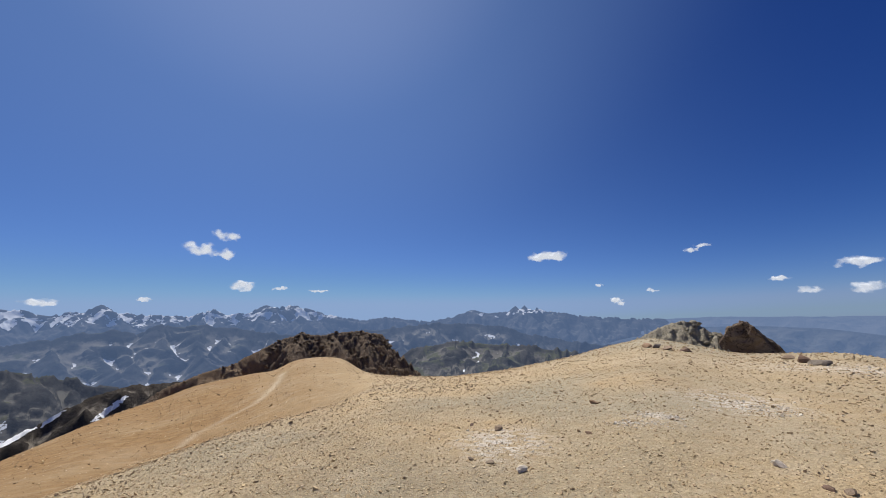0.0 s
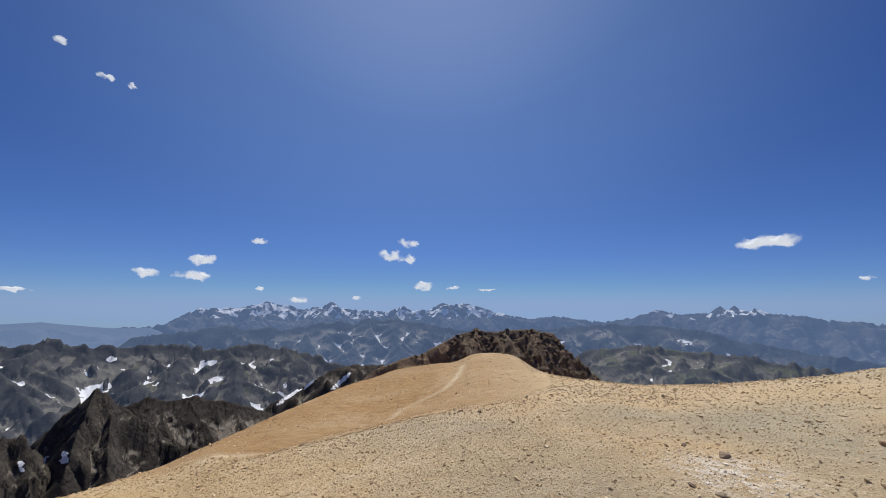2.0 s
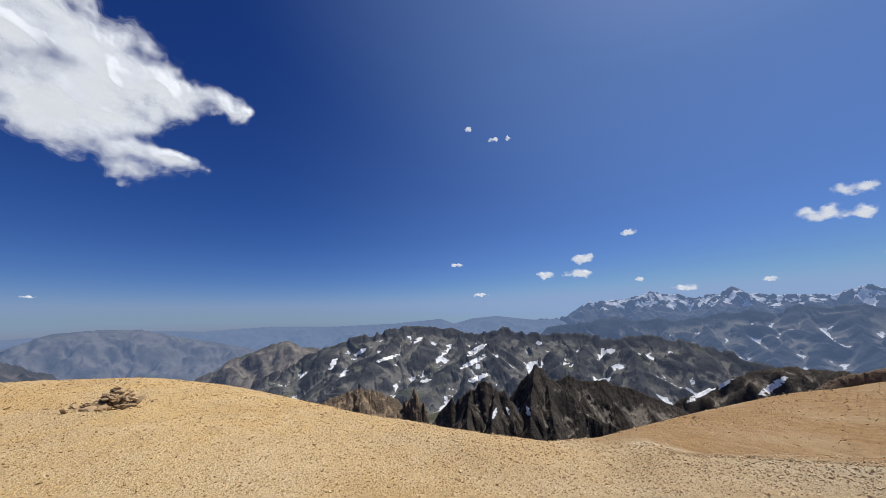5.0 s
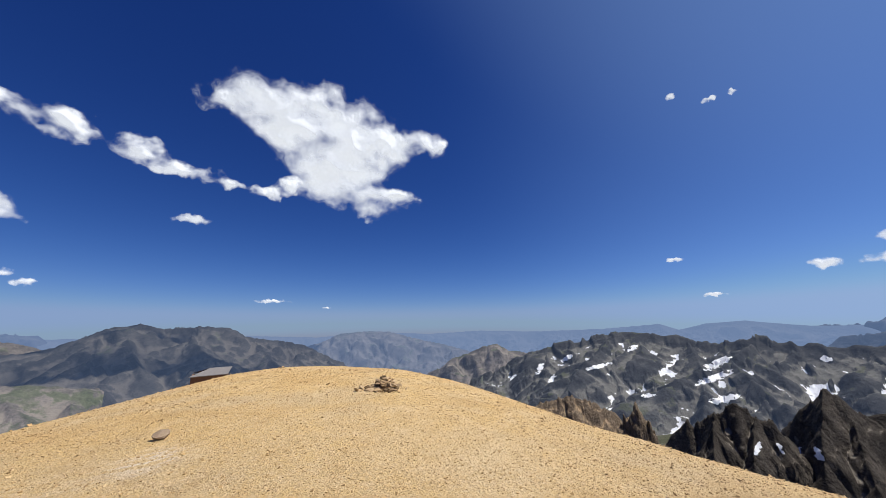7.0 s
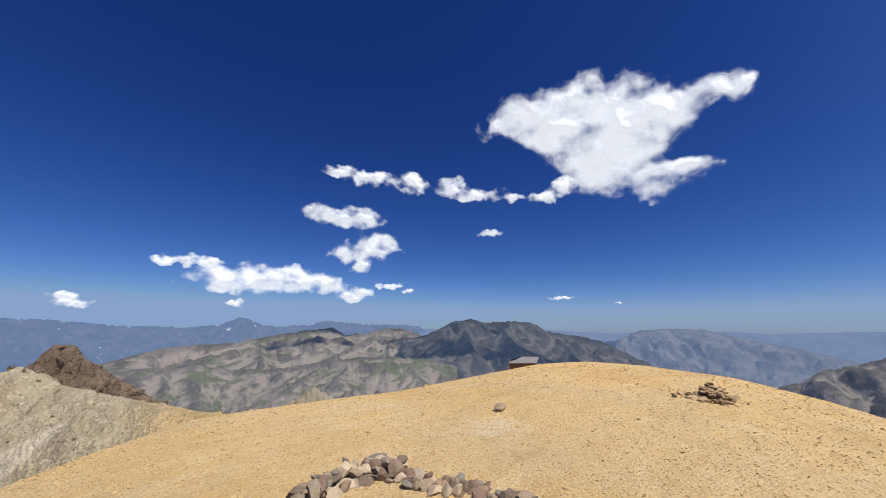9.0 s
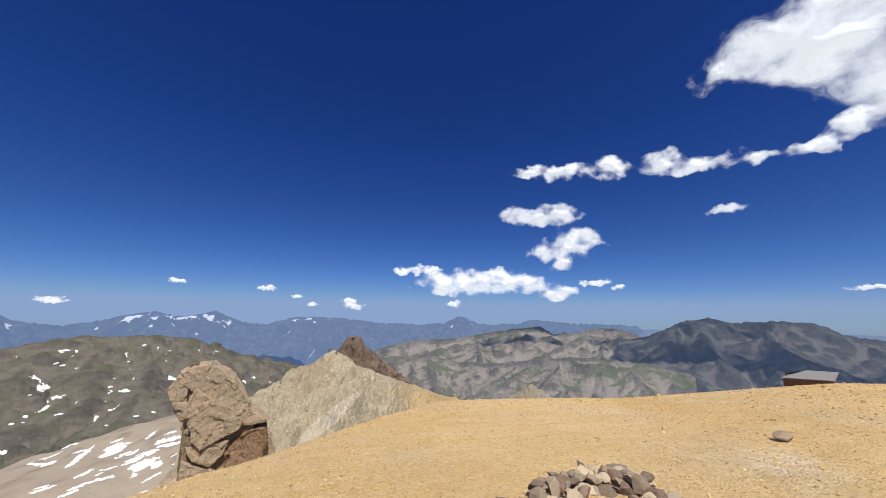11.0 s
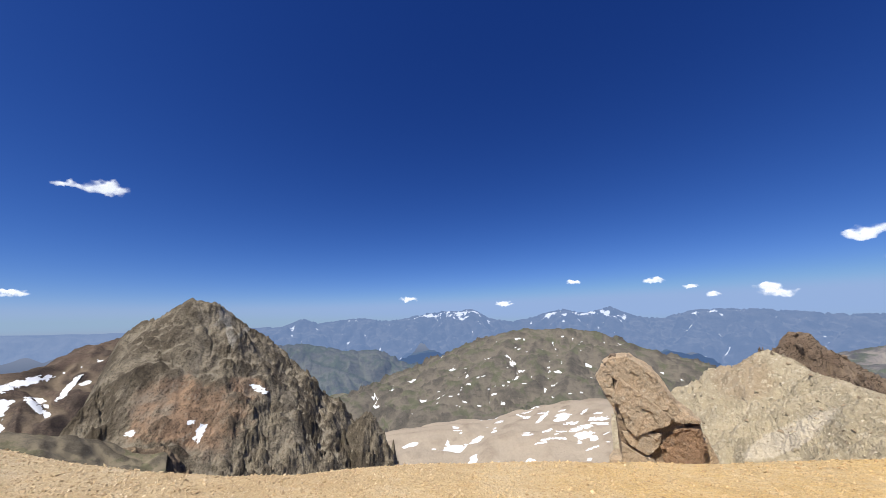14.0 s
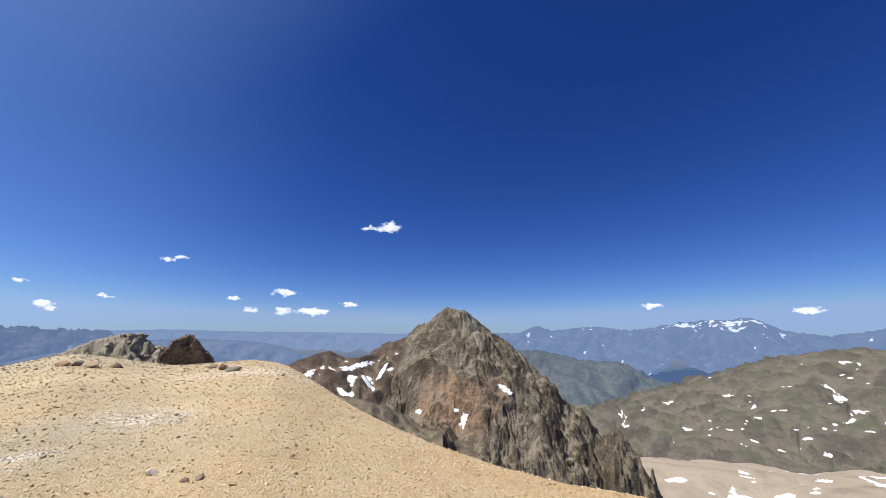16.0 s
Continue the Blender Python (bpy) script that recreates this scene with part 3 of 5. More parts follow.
def ground_height(x, y):
    x, y = np.asarray(x, float), np.asarray(y, float)
    r = np.hypot(x, y)
    az = np.degrees(np.arctan2(-x, y)) % 360
    re, el = (np.interp(az, _az, b, period=360) for b in _brow)
    t = np.tan(np.radians(-el))
    ze = EYE - re * t
    q = np.maximum(r - re, 0)
    w = 0.12 * re
    fall = 0.55 - 0.25 * np.exp(-(((az - 208) / 16) ** 2)) - 0.33 * np.exp(-(((az - 144) / 12) ** 2))
    inside = ze * np.clip(r / re, 0, 1) ** 1.6
    # towards the knoll the summit breaks off to a lower saddle
    rc, ec = (np.interp(az, [0, 8, 15, 23, 36, 50, 60], c) for c in ([15, 14, 12, 10, 8.5, 7.5, 7.5], [-10, -10.6, -11.6, -12.8, -15.0, -16.9, -16.9]))
    tc = np.tan(np.radians(-ec))
    zc, rd = EYE - rc * tc, 0.5 * re
    zd = EYE - rd * tc + 0.012 * (rd - rc)
    step = np.where(r < rc, zc * np.clip(r / rc, 0, 1) ** 1.6, np.where(r < rd, EYE - r * tc + 0.012 * (r - rc), zd + (ze - zd) * np.clip((r - rd) / (re - rd), 0, 1)))
    side = np.clip((az - 2) / 12, 0, 1) * np.clip((59 - az) / 8, 0, 1)
    inside = inside + (step - inside) * side * side * (3 - 2 * side)
    outside = ze - t * q - fall * (np.sqrt(q * q + w * w) - w)
    z = np.where(r < re, inside, outside)
    near, x1, y1 = r < 90, np.atleast_1d(x), np.atleast_1d(y)
    lumps = np.zeros(np.shape(x1))
    k = np.atleast_1d(near)
    lumps[k] = NOISE.fbm(x1[k] / 6, y1[k] / 6, 0.3, 3) * 0.05 * np.clip((np.atleast_1d(r)[k] - 2) / 6, 0, 1) + NOISE.fbm(x1[k] / 0.9, y1[k] / 0.9, 4.1, 3) * 0.018
    z = z + lumps.reshape(np.shape(r)) * np.clip(1.6 - r / re, 0.35, 1)
    deep = -np.interp(r, [0, 60, 150, 300, 600, 900, 1500, 3000, 4950], [30, 60, 100, 150, 225, 285, 390, 480, 440])
    deep = deep - 75 * np.exp(-(((az - 238) / 24) ** 4)) * np.clip((r - 120) / 200, 0, 1) * np.clip((1500 - r) / 500, 0, 1)
    k = np.atleast_1d(r > 50)
    hills = np.zeros(np.shape(x1))
    hills[k] = NOISE.fbm(x1[k] / 420, y1[k] / 420, 2.2, 5)
    return np.maximum(z, deep + hills.reshape(np.shape(r)) * np.clip(r * 0.05, 5, 70))


def build_ground():
    rings = np.r_[np.linspace(0.001, 2.0, 15), np.geomspace(2.05, 60, 240), np.geomspace(61, 4950, 110)]
    az = np.arange(0, 360, 0.36)
    A, R = np.meshgrid(az, rings)
    x, y = polar(A, R)
    z = ground_height(x, y)
    ob = mesh_object("ground", np.stack([x, y, z], -1).reshape(-1, 3), grid_faces(len(rings), len(az), True), [GRAVEL, VALLEY, VALLEY_FAR])
    me = ob.data
    per_ring = len(az)
    slot = np.repeat((rings[:-1] > 75).astype(np.int32) + (rings[:-1] > 2100).astype(np.int32), per_ring)
    me.polygons.foreach_set("material_index", slot)

    def blob(a, r, da, dr):
        d = (A - a + 180) % 360 - 180
        return np.exp(-((d / da) ** 2) - ((R - r) / dr) ** 2)

    wob = NOISE.fbm(x / 5, y / 5, 9.0, 4)
    d0 = np.abs((A - 155 + 180) % 360 - 180)
    ochre = np.clip(1.5 - d0 / 85 + 0.35 * wob, 0, 1)
    # the saddle's orange-brown soil, also darkened where sunlight only grazes the slope
    rust_shade = np.clip(1.5 - np.abs(A - 42) / 24, 0, 1) * np.clip((R - 9) / 4, 0, 1) * np.clip(0.9 + 0.5 * wob, 0, 1)
    white = blob(319, 9.8, 5, 1.2) + blob(349, 5.7, 6, 0.7) + 0.8 * blob(327.5, 7.2, 3, 0.4) + 0.9 * blob(308, 20, 9, 2.5) + 0.7 * blob(148, 7.4, 3, 0.5)
    white = white + 0.7 * blob(170, 9, 30, 3) * np.clip(wob, 0, 1)
    white = white + 0.9 * blob(163, 3.4, 9, 0.6)
    path = []
    for pz, pe in ((56.6, -16.4), (50.6, -16.5), (44.4, -16.0), (36.9, -14.8), (30.3, -12.7), (26.7, -11.2), (23.7, -10.0), (21.8, -8.4), (20.9, -7.2), (20.6, -6.5)):
        rr = np.linspace(5, 60, 1500)
        gx, gy = polar(pz, rr)
        seen = ground_height(gx, gy) >= EYE + rr * math.tan(radians(pe))
        path.append((pz, rr[int(np.argmax(seen))] if seen.any() else 37.5))
    path = np.array(path)
    pa = np.stack(polar(path[:, 0], path[:, 1]), -1)
    near = np.full(x.shape, 1e9)
    for p, q in zip(pa[:-1], pa[1:]):
        e = q - p
        s = np.clip(((x - p[0]) * e[0] + (y - p[1]) * e[1]) / (e @ e), 0, 1)
        near = np.minimum(near, np.hypot(x - p[0] - s * e[0], y - p[1] - s * e[1]))
    trail = 0.65 * np.exp(-((near / (0.08 + 0.0065 * R)) ** 2)) + 0.35 * blob(120, 5, 40, 2.6) * np.clip(0.6 + wob, 0, 1)
    dark = 0.55 * np.clip(1 - np.abs((A - 15 + 180) % 360 - 180) / 55, 0, 1) * np.clip((16 - R) / 8, 0, 1) * np.clip(0.7 + wob, 0, 1)
    dark = dark + np.clip(1 - np.abs(A - 27) / 8, 0, 1) * np.clip((R - 34) / 4, 0, 1)
    grey = blob(325, 38, 22, 14) + blob(355, 9, 50, 6) * np.clip(0.35 + wob, 0, 1)
    for name, v in (("ochre", ochre), ("grey", grey), ("rust_shade", rust_shade), ("white", white), ("trail", trail), ("dark", dark)):
        me.attributes.new(name, "FLOAT", "POINT").data.foreach_set("value", np.clip(v, 0, 1).astype(np.float32).ravel())
    return tagged(ob, "ochre and grey gravel summit falling to snow-flecked valleys", "ground", kind="structure")


build_ground()


# ---- mountains ----
def crest(points):
    p = np.array(points, float)
    x, y = polar(p[:, 0], p[:, 1])
    return np.stack([x, y, EYE + p[:, 1] * np.tan(np.radians(p[:, 2]))], -1)


HEIGHTS = {}


def zone_blob(x, y, z, g):
    """Soft patch round a bearing and height angle; g: bearing, angle, half sizes, lean."""
    a = (np.degrees(np.arctan2(-x, y)) - g[0] + 180) % 360 - 180
    e = np.degrees(np.arctan2(z - EYE, np.hypot(x, y))) - g[1]
    c, s = math.cos(radians(g[4])), math.sin(radians(g[4]))
    u, v = (-a * c + e * s) / g[2], (a * s + e * c) / g[3]
    return np.exp(-((u * u + v * v) ** 1.5))


def hill(name, label, lines, mat, az, r, step, rows, slope=0.7, rough=10, wave=80, bite=0.6, spurs=0, spur_run=0.25, spur_drop=0.6, seed=1, category="mountain", kind="", zones=None, ribs=0.7, lumps=1.0, jag=0.0, blocks=None, side_cut=None):
    """A mountain: crest lines (bearing, distance, height angle) with flanks that fall away, broken by ribs and gullies."""
    rng = np.random.default_rng(seed)
    segs, reaches = [], []

    def branch(p, way, length, fall, depth):
        """A side ridge that bends as it drops, with smaller ones off both its sides."""
        last = p
        for k in range(3):
            way = way + rng.uniform(-0.35, 0.35)
            step_on = length / 3 * rng.uniform(0.8, 1.2)
            q = last + np.array([math.cos(way) * step_on, math.sin(way) * step_on, -fall * step_on * rng.uniform(0.7, 1.25)])
            segs.append((last, q))
            reaches.append(length * 2.2 + wave * 0.6)
            if depth:
                for turned in (-1, 1):
                    if rng.uniform() < 0.85:
                        at_f = rng.uniform(0.2, 0.9)
                        branch(last + (q - last) * at_f - np.array([0, 0, 0.01 * length]), way + turned * rng.uniform(0.7, 1.2), length * rng.uniform(0.22, 0.4), fall * rng.uniform(1.0, 1.3), depth - 1)
            last = q

    for ln in lines:
        c = crest(ln)
        segs += list(zip(c[:-1], c[1:]))
        reaches += [1e9] * (len(c) - 1)
        if spurs:
            count = max(2, int(abs(ln[-1][0] - ln[0][0]) / spurs))
            for k in range(count):
                f = (k + rng.uniform(0.2, 0.8)) / count * (len(c) - 1)
                i = int(f)
                p = c[i] + (c[min(i + 1, len(c) - 1)] - c[i]) * (f - i)
                d = math.hypot(p[0], p[1])
                p = p - np.array([0, 0, 0.012 * d * slope])
                branch(p, math.atan2(-p[1], -p[0]) + rng.uniform(-0.5, 0.5), spur_run * d * rng.uniform(0.6, 1.2), slope * spur_drop, 0 if kind else 1)

    def height(x, y):
        x, y = np.atleast_1d(x).astype(np.float32), np.atleast_1d(y).astype(np.float32)
        best0 = np.full(np.shape(x), -1e9)
        for p, q in segs[: max(6, main)][::3]:
            best0 = np.maximum(best0, (p[2] + q[2]) / 2 - slope * np.hypot(x - (p[0] + q[0]) / 2, y - (p[1] + q[1]) / 2))
        wx = x + wave * bite * NOISE.fbm(x / wave, y / wave, best0 / wave + seed * 3.1, 3)
        wy = y + wave * bite * NOISE.fbm(x / wave, y / wave, best0 / wave + seed * 3.1 + 50, 3)
        best, true_d = np.full(np.shape(x), -1e9, np.float32), np.full(np.shape(x), 1e9, np.float32)
        along, down, start = np.zeros(np.shape(x)), np.zeros(np.shape(x)), 0.0
        for (p, q), reach in zip(segs, reaches):
            e = q[:2] - p[:2]
            ee = max(e @ e, 1e-9)
            k = (np.abs(x - (p[0] + q[0]) / 2) < reach) & (np.abs(y - (p[1] + q[1]) / 2) < reach)
            if not k.any():
                continue
            xk, yk, wxk, wyk = x[k], y[k], wx[k], wy[k]
            s0 = np.clip(((xk - p[0]) * e[0] + (yk - p[1]) * e[1]) / ee, 0, 1)
            d0 = np.hypot(xk - p[0] - s0 * e[0], yk - p[1] - s0 * e[1])
            s = np.clip(((wxk - p[0]) * e[0] + (wyk - p[1]) * e[1]) / ee, 0, 1)
            d1 = np.hypot(wxk - p[0] - s * e[0], wyk - p[1] - s * e[1])
            f = np.clip(d0 / (wave * 0.7), 0, 1)
            d = d0 * (1 - f) + d1 * f
            here = p[2] + (q[2] - p[2]) * (s0 * (1 - f) + s * f) - slope * d
            won = here > best[k]
            best[k] = np.where(won, here, best[k])
            along[k], down[k] = np.where(won, start + s * math.sqrt(ee), along[k]), np.where(won, d, down[k])
            true_d[k] = np.minimum(true_d[k], d0)
            start += math.sqrt(ee)
        amp, soften = rough * np.clip(true_d / (wave * 0.5), 0.12, 1), 1.0
        for g in (zones or {}).get("scree", ()):
            calm = 1 - 0.8 * zone_blob(x, y, best, g)
            amp, soften = amp * calm, soften * calm
        rib = NOISE.ridged(along / wave * 1.6, down / wave * 0.3, seed * 2.3, 4, 0.5)
        lump = NOISE.ridged(x / wave * 1.3, y / wave * 1.3, best / wave * 1.3 + seed * 1.7, 5, 0.5)
        teeth = jag * (NOISE.ridged(along / wave * 4, seed * 1.3, 0.5, 4, 0.6) - 0.4) * np.exp(-true_d / (wave * 0.4))
        broken = 0.0
        if blocks:
            size, lift = blocks
            broken = soften * lift * np.clip(true_d / size, 0.15, 1) * (shatter(x / size, y / size, best / size, seed) + 0.5 * shatter(x / size * 2.6, y / size * 2.6, best / size * 2.6, seed + 1))
        total = best + teeth + broken + amp * ((rib - 0.5) * ribs * np.clip(down / wave, 0, 1) + (lump - 0.55) * lumps)
        if side_cut:
            # a side cut to fit the camera's view: height angles, bearing at each, slope
            seen = np.degrees(np.arctan2(total - EYE, np.hypot(x, y)))
            past = np.degrees(np.arctan2(-x, y)) % 360 - np.interp(seen, side_cut[0], side_cut[1])
            total = total - side_cut[2] * np.maximum(past, 0) * np.radians(1) * np.hypot(x, y)
        return total

    main = sum(len(ln) - 1 for ln in lines)
    n = int((az[1] - az[0]) / step) + 1
    A, R = np.meshgrid(np.linspace(az[0], az[1], n), np.geomspace(r[0], r[1], rows))
    x, y = polar(A, R)
    z = height(x, y)
    ob = mesh_object(name, np.stack([x, y, z], -1).reshape(-1, 3), grid_faces(rows, n), mat)
    # how deep each spot lies below its surroundings: gullies above 0, crests below
    mid = math.sqrt(r[0] * r[1])
    across, out = (max(1, int(wave * 0.16 / c)) for c in (mid * radians(step), mid * math.log(r[1] / r[0]) / rows))
    calm = z.astype(float)
    for axis, half in ((0, out), (1, across), (0, out), (1, across)):
        wide = np.pad(calm, [(half + 1, half) if k == axis else (0, 0) for k in (0, 1)], "edge").cumsum(axis)
        m = calm.shape[axis]
        calm = (np.take(wide, range(2 * half + 1, 2 * half + 1 + m), axis) - np.take(wide, range(m), axis)) / (2 * half + 1)
    deep = calm - z
    ob.data.attributes.new("hollow", "FLOAT", "POINT").data.foreach_set("value", np.clip(deep / (np.percentile(np.abs(deep), 68) + 1e-6), -3, 3).astype(np.float32).ravel())
    for key, blobs in (zones or {}).items():
        v = np.clip(sum(zone_blob(x, y, z, g) for g in blobs), 0, 1)
        ob.data.attributes.new(key, "FLOAT", "POINT").data.foreach_set("value", v.astype(np.float32).ravel())
    HEIGHTS[ob.name] = (height, r)
    return tagged(ob, label, category, kind=kind)


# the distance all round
hill("backdrop", "far snow-streaked alpine range, blue with painted haze", [
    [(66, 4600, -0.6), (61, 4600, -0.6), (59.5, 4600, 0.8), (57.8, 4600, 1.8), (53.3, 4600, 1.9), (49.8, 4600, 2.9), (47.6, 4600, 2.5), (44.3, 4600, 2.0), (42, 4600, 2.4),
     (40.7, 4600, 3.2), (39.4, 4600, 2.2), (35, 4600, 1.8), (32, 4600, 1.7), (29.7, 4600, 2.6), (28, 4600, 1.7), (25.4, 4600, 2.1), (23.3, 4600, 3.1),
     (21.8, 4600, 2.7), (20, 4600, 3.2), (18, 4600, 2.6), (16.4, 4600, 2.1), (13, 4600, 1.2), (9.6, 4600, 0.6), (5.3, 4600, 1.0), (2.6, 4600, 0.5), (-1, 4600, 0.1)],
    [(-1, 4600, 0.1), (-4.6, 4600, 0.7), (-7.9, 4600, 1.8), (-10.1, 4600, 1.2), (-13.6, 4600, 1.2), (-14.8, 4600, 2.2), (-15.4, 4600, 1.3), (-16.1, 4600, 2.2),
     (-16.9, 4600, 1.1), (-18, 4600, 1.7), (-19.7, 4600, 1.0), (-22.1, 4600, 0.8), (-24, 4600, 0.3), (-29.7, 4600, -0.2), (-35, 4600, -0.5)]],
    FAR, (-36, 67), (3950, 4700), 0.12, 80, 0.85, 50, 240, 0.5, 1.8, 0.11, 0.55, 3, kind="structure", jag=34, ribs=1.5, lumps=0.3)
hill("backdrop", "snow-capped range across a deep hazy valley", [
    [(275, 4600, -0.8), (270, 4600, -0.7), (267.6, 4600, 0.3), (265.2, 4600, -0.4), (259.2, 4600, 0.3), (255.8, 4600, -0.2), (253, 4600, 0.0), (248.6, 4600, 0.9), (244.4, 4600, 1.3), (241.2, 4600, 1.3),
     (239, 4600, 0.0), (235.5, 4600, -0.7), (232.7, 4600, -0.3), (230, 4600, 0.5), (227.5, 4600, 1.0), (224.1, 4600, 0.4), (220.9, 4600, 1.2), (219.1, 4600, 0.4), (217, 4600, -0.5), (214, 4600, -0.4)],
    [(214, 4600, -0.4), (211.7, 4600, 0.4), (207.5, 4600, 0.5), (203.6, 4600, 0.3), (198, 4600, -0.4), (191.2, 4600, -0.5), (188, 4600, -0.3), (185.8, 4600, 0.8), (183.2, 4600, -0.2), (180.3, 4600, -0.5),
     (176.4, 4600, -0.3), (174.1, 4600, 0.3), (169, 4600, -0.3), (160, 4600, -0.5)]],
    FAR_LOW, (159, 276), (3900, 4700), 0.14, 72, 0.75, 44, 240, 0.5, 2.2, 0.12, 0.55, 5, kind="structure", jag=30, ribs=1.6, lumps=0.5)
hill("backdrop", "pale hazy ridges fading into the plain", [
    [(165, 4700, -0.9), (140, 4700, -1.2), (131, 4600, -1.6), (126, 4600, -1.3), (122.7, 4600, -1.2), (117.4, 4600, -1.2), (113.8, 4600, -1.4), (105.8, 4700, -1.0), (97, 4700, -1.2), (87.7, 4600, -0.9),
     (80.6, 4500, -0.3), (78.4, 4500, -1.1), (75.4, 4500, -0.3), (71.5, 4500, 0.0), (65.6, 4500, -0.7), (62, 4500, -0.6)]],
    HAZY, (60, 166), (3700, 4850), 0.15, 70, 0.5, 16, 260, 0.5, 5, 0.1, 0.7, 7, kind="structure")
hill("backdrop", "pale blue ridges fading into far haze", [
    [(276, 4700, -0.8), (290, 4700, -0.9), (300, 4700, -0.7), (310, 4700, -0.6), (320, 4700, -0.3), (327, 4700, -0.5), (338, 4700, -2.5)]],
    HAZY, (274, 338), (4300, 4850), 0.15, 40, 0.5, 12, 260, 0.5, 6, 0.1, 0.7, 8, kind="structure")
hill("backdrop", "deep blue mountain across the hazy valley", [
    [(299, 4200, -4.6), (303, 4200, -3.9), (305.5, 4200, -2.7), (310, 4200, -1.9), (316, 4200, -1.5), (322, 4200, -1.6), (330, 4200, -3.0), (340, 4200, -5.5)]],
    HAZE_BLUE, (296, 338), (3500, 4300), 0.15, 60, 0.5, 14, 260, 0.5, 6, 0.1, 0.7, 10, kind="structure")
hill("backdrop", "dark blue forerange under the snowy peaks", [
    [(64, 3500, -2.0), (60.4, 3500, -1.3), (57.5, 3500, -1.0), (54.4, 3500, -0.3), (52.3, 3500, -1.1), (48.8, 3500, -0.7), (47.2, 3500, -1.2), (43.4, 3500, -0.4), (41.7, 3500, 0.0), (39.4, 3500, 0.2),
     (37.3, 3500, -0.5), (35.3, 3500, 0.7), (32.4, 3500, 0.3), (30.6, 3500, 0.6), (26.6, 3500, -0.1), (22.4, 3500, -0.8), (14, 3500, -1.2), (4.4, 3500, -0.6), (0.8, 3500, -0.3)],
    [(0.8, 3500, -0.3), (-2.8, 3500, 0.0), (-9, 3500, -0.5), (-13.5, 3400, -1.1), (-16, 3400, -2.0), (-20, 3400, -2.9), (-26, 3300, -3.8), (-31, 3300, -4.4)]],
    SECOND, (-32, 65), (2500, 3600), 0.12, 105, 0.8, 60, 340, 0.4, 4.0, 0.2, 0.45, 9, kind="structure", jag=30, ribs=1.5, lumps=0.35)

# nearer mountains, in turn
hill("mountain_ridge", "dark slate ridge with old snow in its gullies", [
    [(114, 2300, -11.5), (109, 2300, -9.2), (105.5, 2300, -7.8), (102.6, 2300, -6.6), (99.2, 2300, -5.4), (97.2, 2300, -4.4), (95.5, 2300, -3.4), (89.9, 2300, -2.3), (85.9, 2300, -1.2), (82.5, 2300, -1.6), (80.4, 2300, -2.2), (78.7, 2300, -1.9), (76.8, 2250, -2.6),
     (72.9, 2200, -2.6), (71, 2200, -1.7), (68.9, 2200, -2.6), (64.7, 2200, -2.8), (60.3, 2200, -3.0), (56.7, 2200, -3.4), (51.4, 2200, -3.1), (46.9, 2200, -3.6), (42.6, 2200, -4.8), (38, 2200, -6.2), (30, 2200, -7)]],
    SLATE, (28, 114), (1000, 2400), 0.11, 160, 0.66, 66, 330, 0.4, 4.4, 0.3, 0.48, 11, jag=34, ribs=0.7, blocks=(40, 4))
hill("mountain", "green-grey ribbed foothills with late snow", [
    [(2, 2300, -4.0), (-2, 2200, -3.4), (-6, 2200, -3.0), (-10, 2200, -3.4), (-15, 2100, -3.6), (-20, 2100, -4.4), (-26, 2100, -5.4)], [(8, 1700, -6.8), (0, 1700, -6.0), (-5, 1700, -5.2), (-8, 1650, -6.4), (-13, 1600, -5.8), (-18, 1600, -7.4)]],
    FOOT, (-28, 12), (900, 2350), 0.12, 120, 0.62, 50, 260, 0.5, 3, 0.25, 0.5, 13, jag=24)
hill("mountain", "jagged black crag, shade painted in, above a snow gully", [
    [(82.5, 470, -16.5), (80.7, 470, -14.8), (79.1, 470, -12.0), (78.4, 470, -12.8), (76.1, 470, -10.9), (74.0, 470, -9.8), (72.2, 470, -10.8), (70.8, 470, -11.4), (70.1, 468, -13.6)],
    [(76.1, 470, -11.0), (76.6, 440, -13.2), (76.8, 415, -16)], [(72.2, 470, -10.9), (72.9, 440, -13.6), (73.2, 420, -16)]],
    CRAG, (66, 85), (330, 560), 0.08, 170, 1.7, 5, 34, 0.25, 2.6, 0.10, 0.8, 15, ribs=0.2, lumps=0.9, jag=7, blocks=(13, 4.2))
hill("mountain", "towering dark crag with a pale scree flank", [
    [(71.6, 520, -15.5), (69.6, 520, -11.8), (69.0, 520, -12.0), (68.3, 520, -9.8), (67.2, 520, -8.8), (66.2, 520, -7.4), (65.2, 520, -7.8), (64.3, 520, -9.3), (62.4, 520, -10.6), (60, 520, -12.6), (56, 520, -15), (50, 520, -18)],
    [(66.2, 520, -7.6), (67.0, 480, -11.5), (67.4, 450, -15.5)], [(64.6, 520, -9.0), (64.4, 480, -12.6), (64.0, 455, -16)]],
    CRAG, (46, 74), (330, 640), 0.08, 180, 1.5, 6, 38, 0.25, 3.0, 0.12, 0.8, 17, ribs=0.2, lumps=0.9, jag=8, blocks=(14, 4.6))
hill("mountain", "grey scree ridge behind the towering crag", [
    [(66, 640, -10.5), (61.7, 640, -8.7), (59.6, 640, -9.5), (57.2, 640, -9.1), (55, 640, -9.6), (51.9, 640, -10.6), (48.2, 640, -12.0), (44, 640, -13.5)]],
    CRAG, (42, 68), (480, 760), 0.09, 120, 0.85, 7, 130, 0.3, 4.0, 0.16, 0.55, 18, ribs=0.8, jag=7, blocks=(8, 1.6))
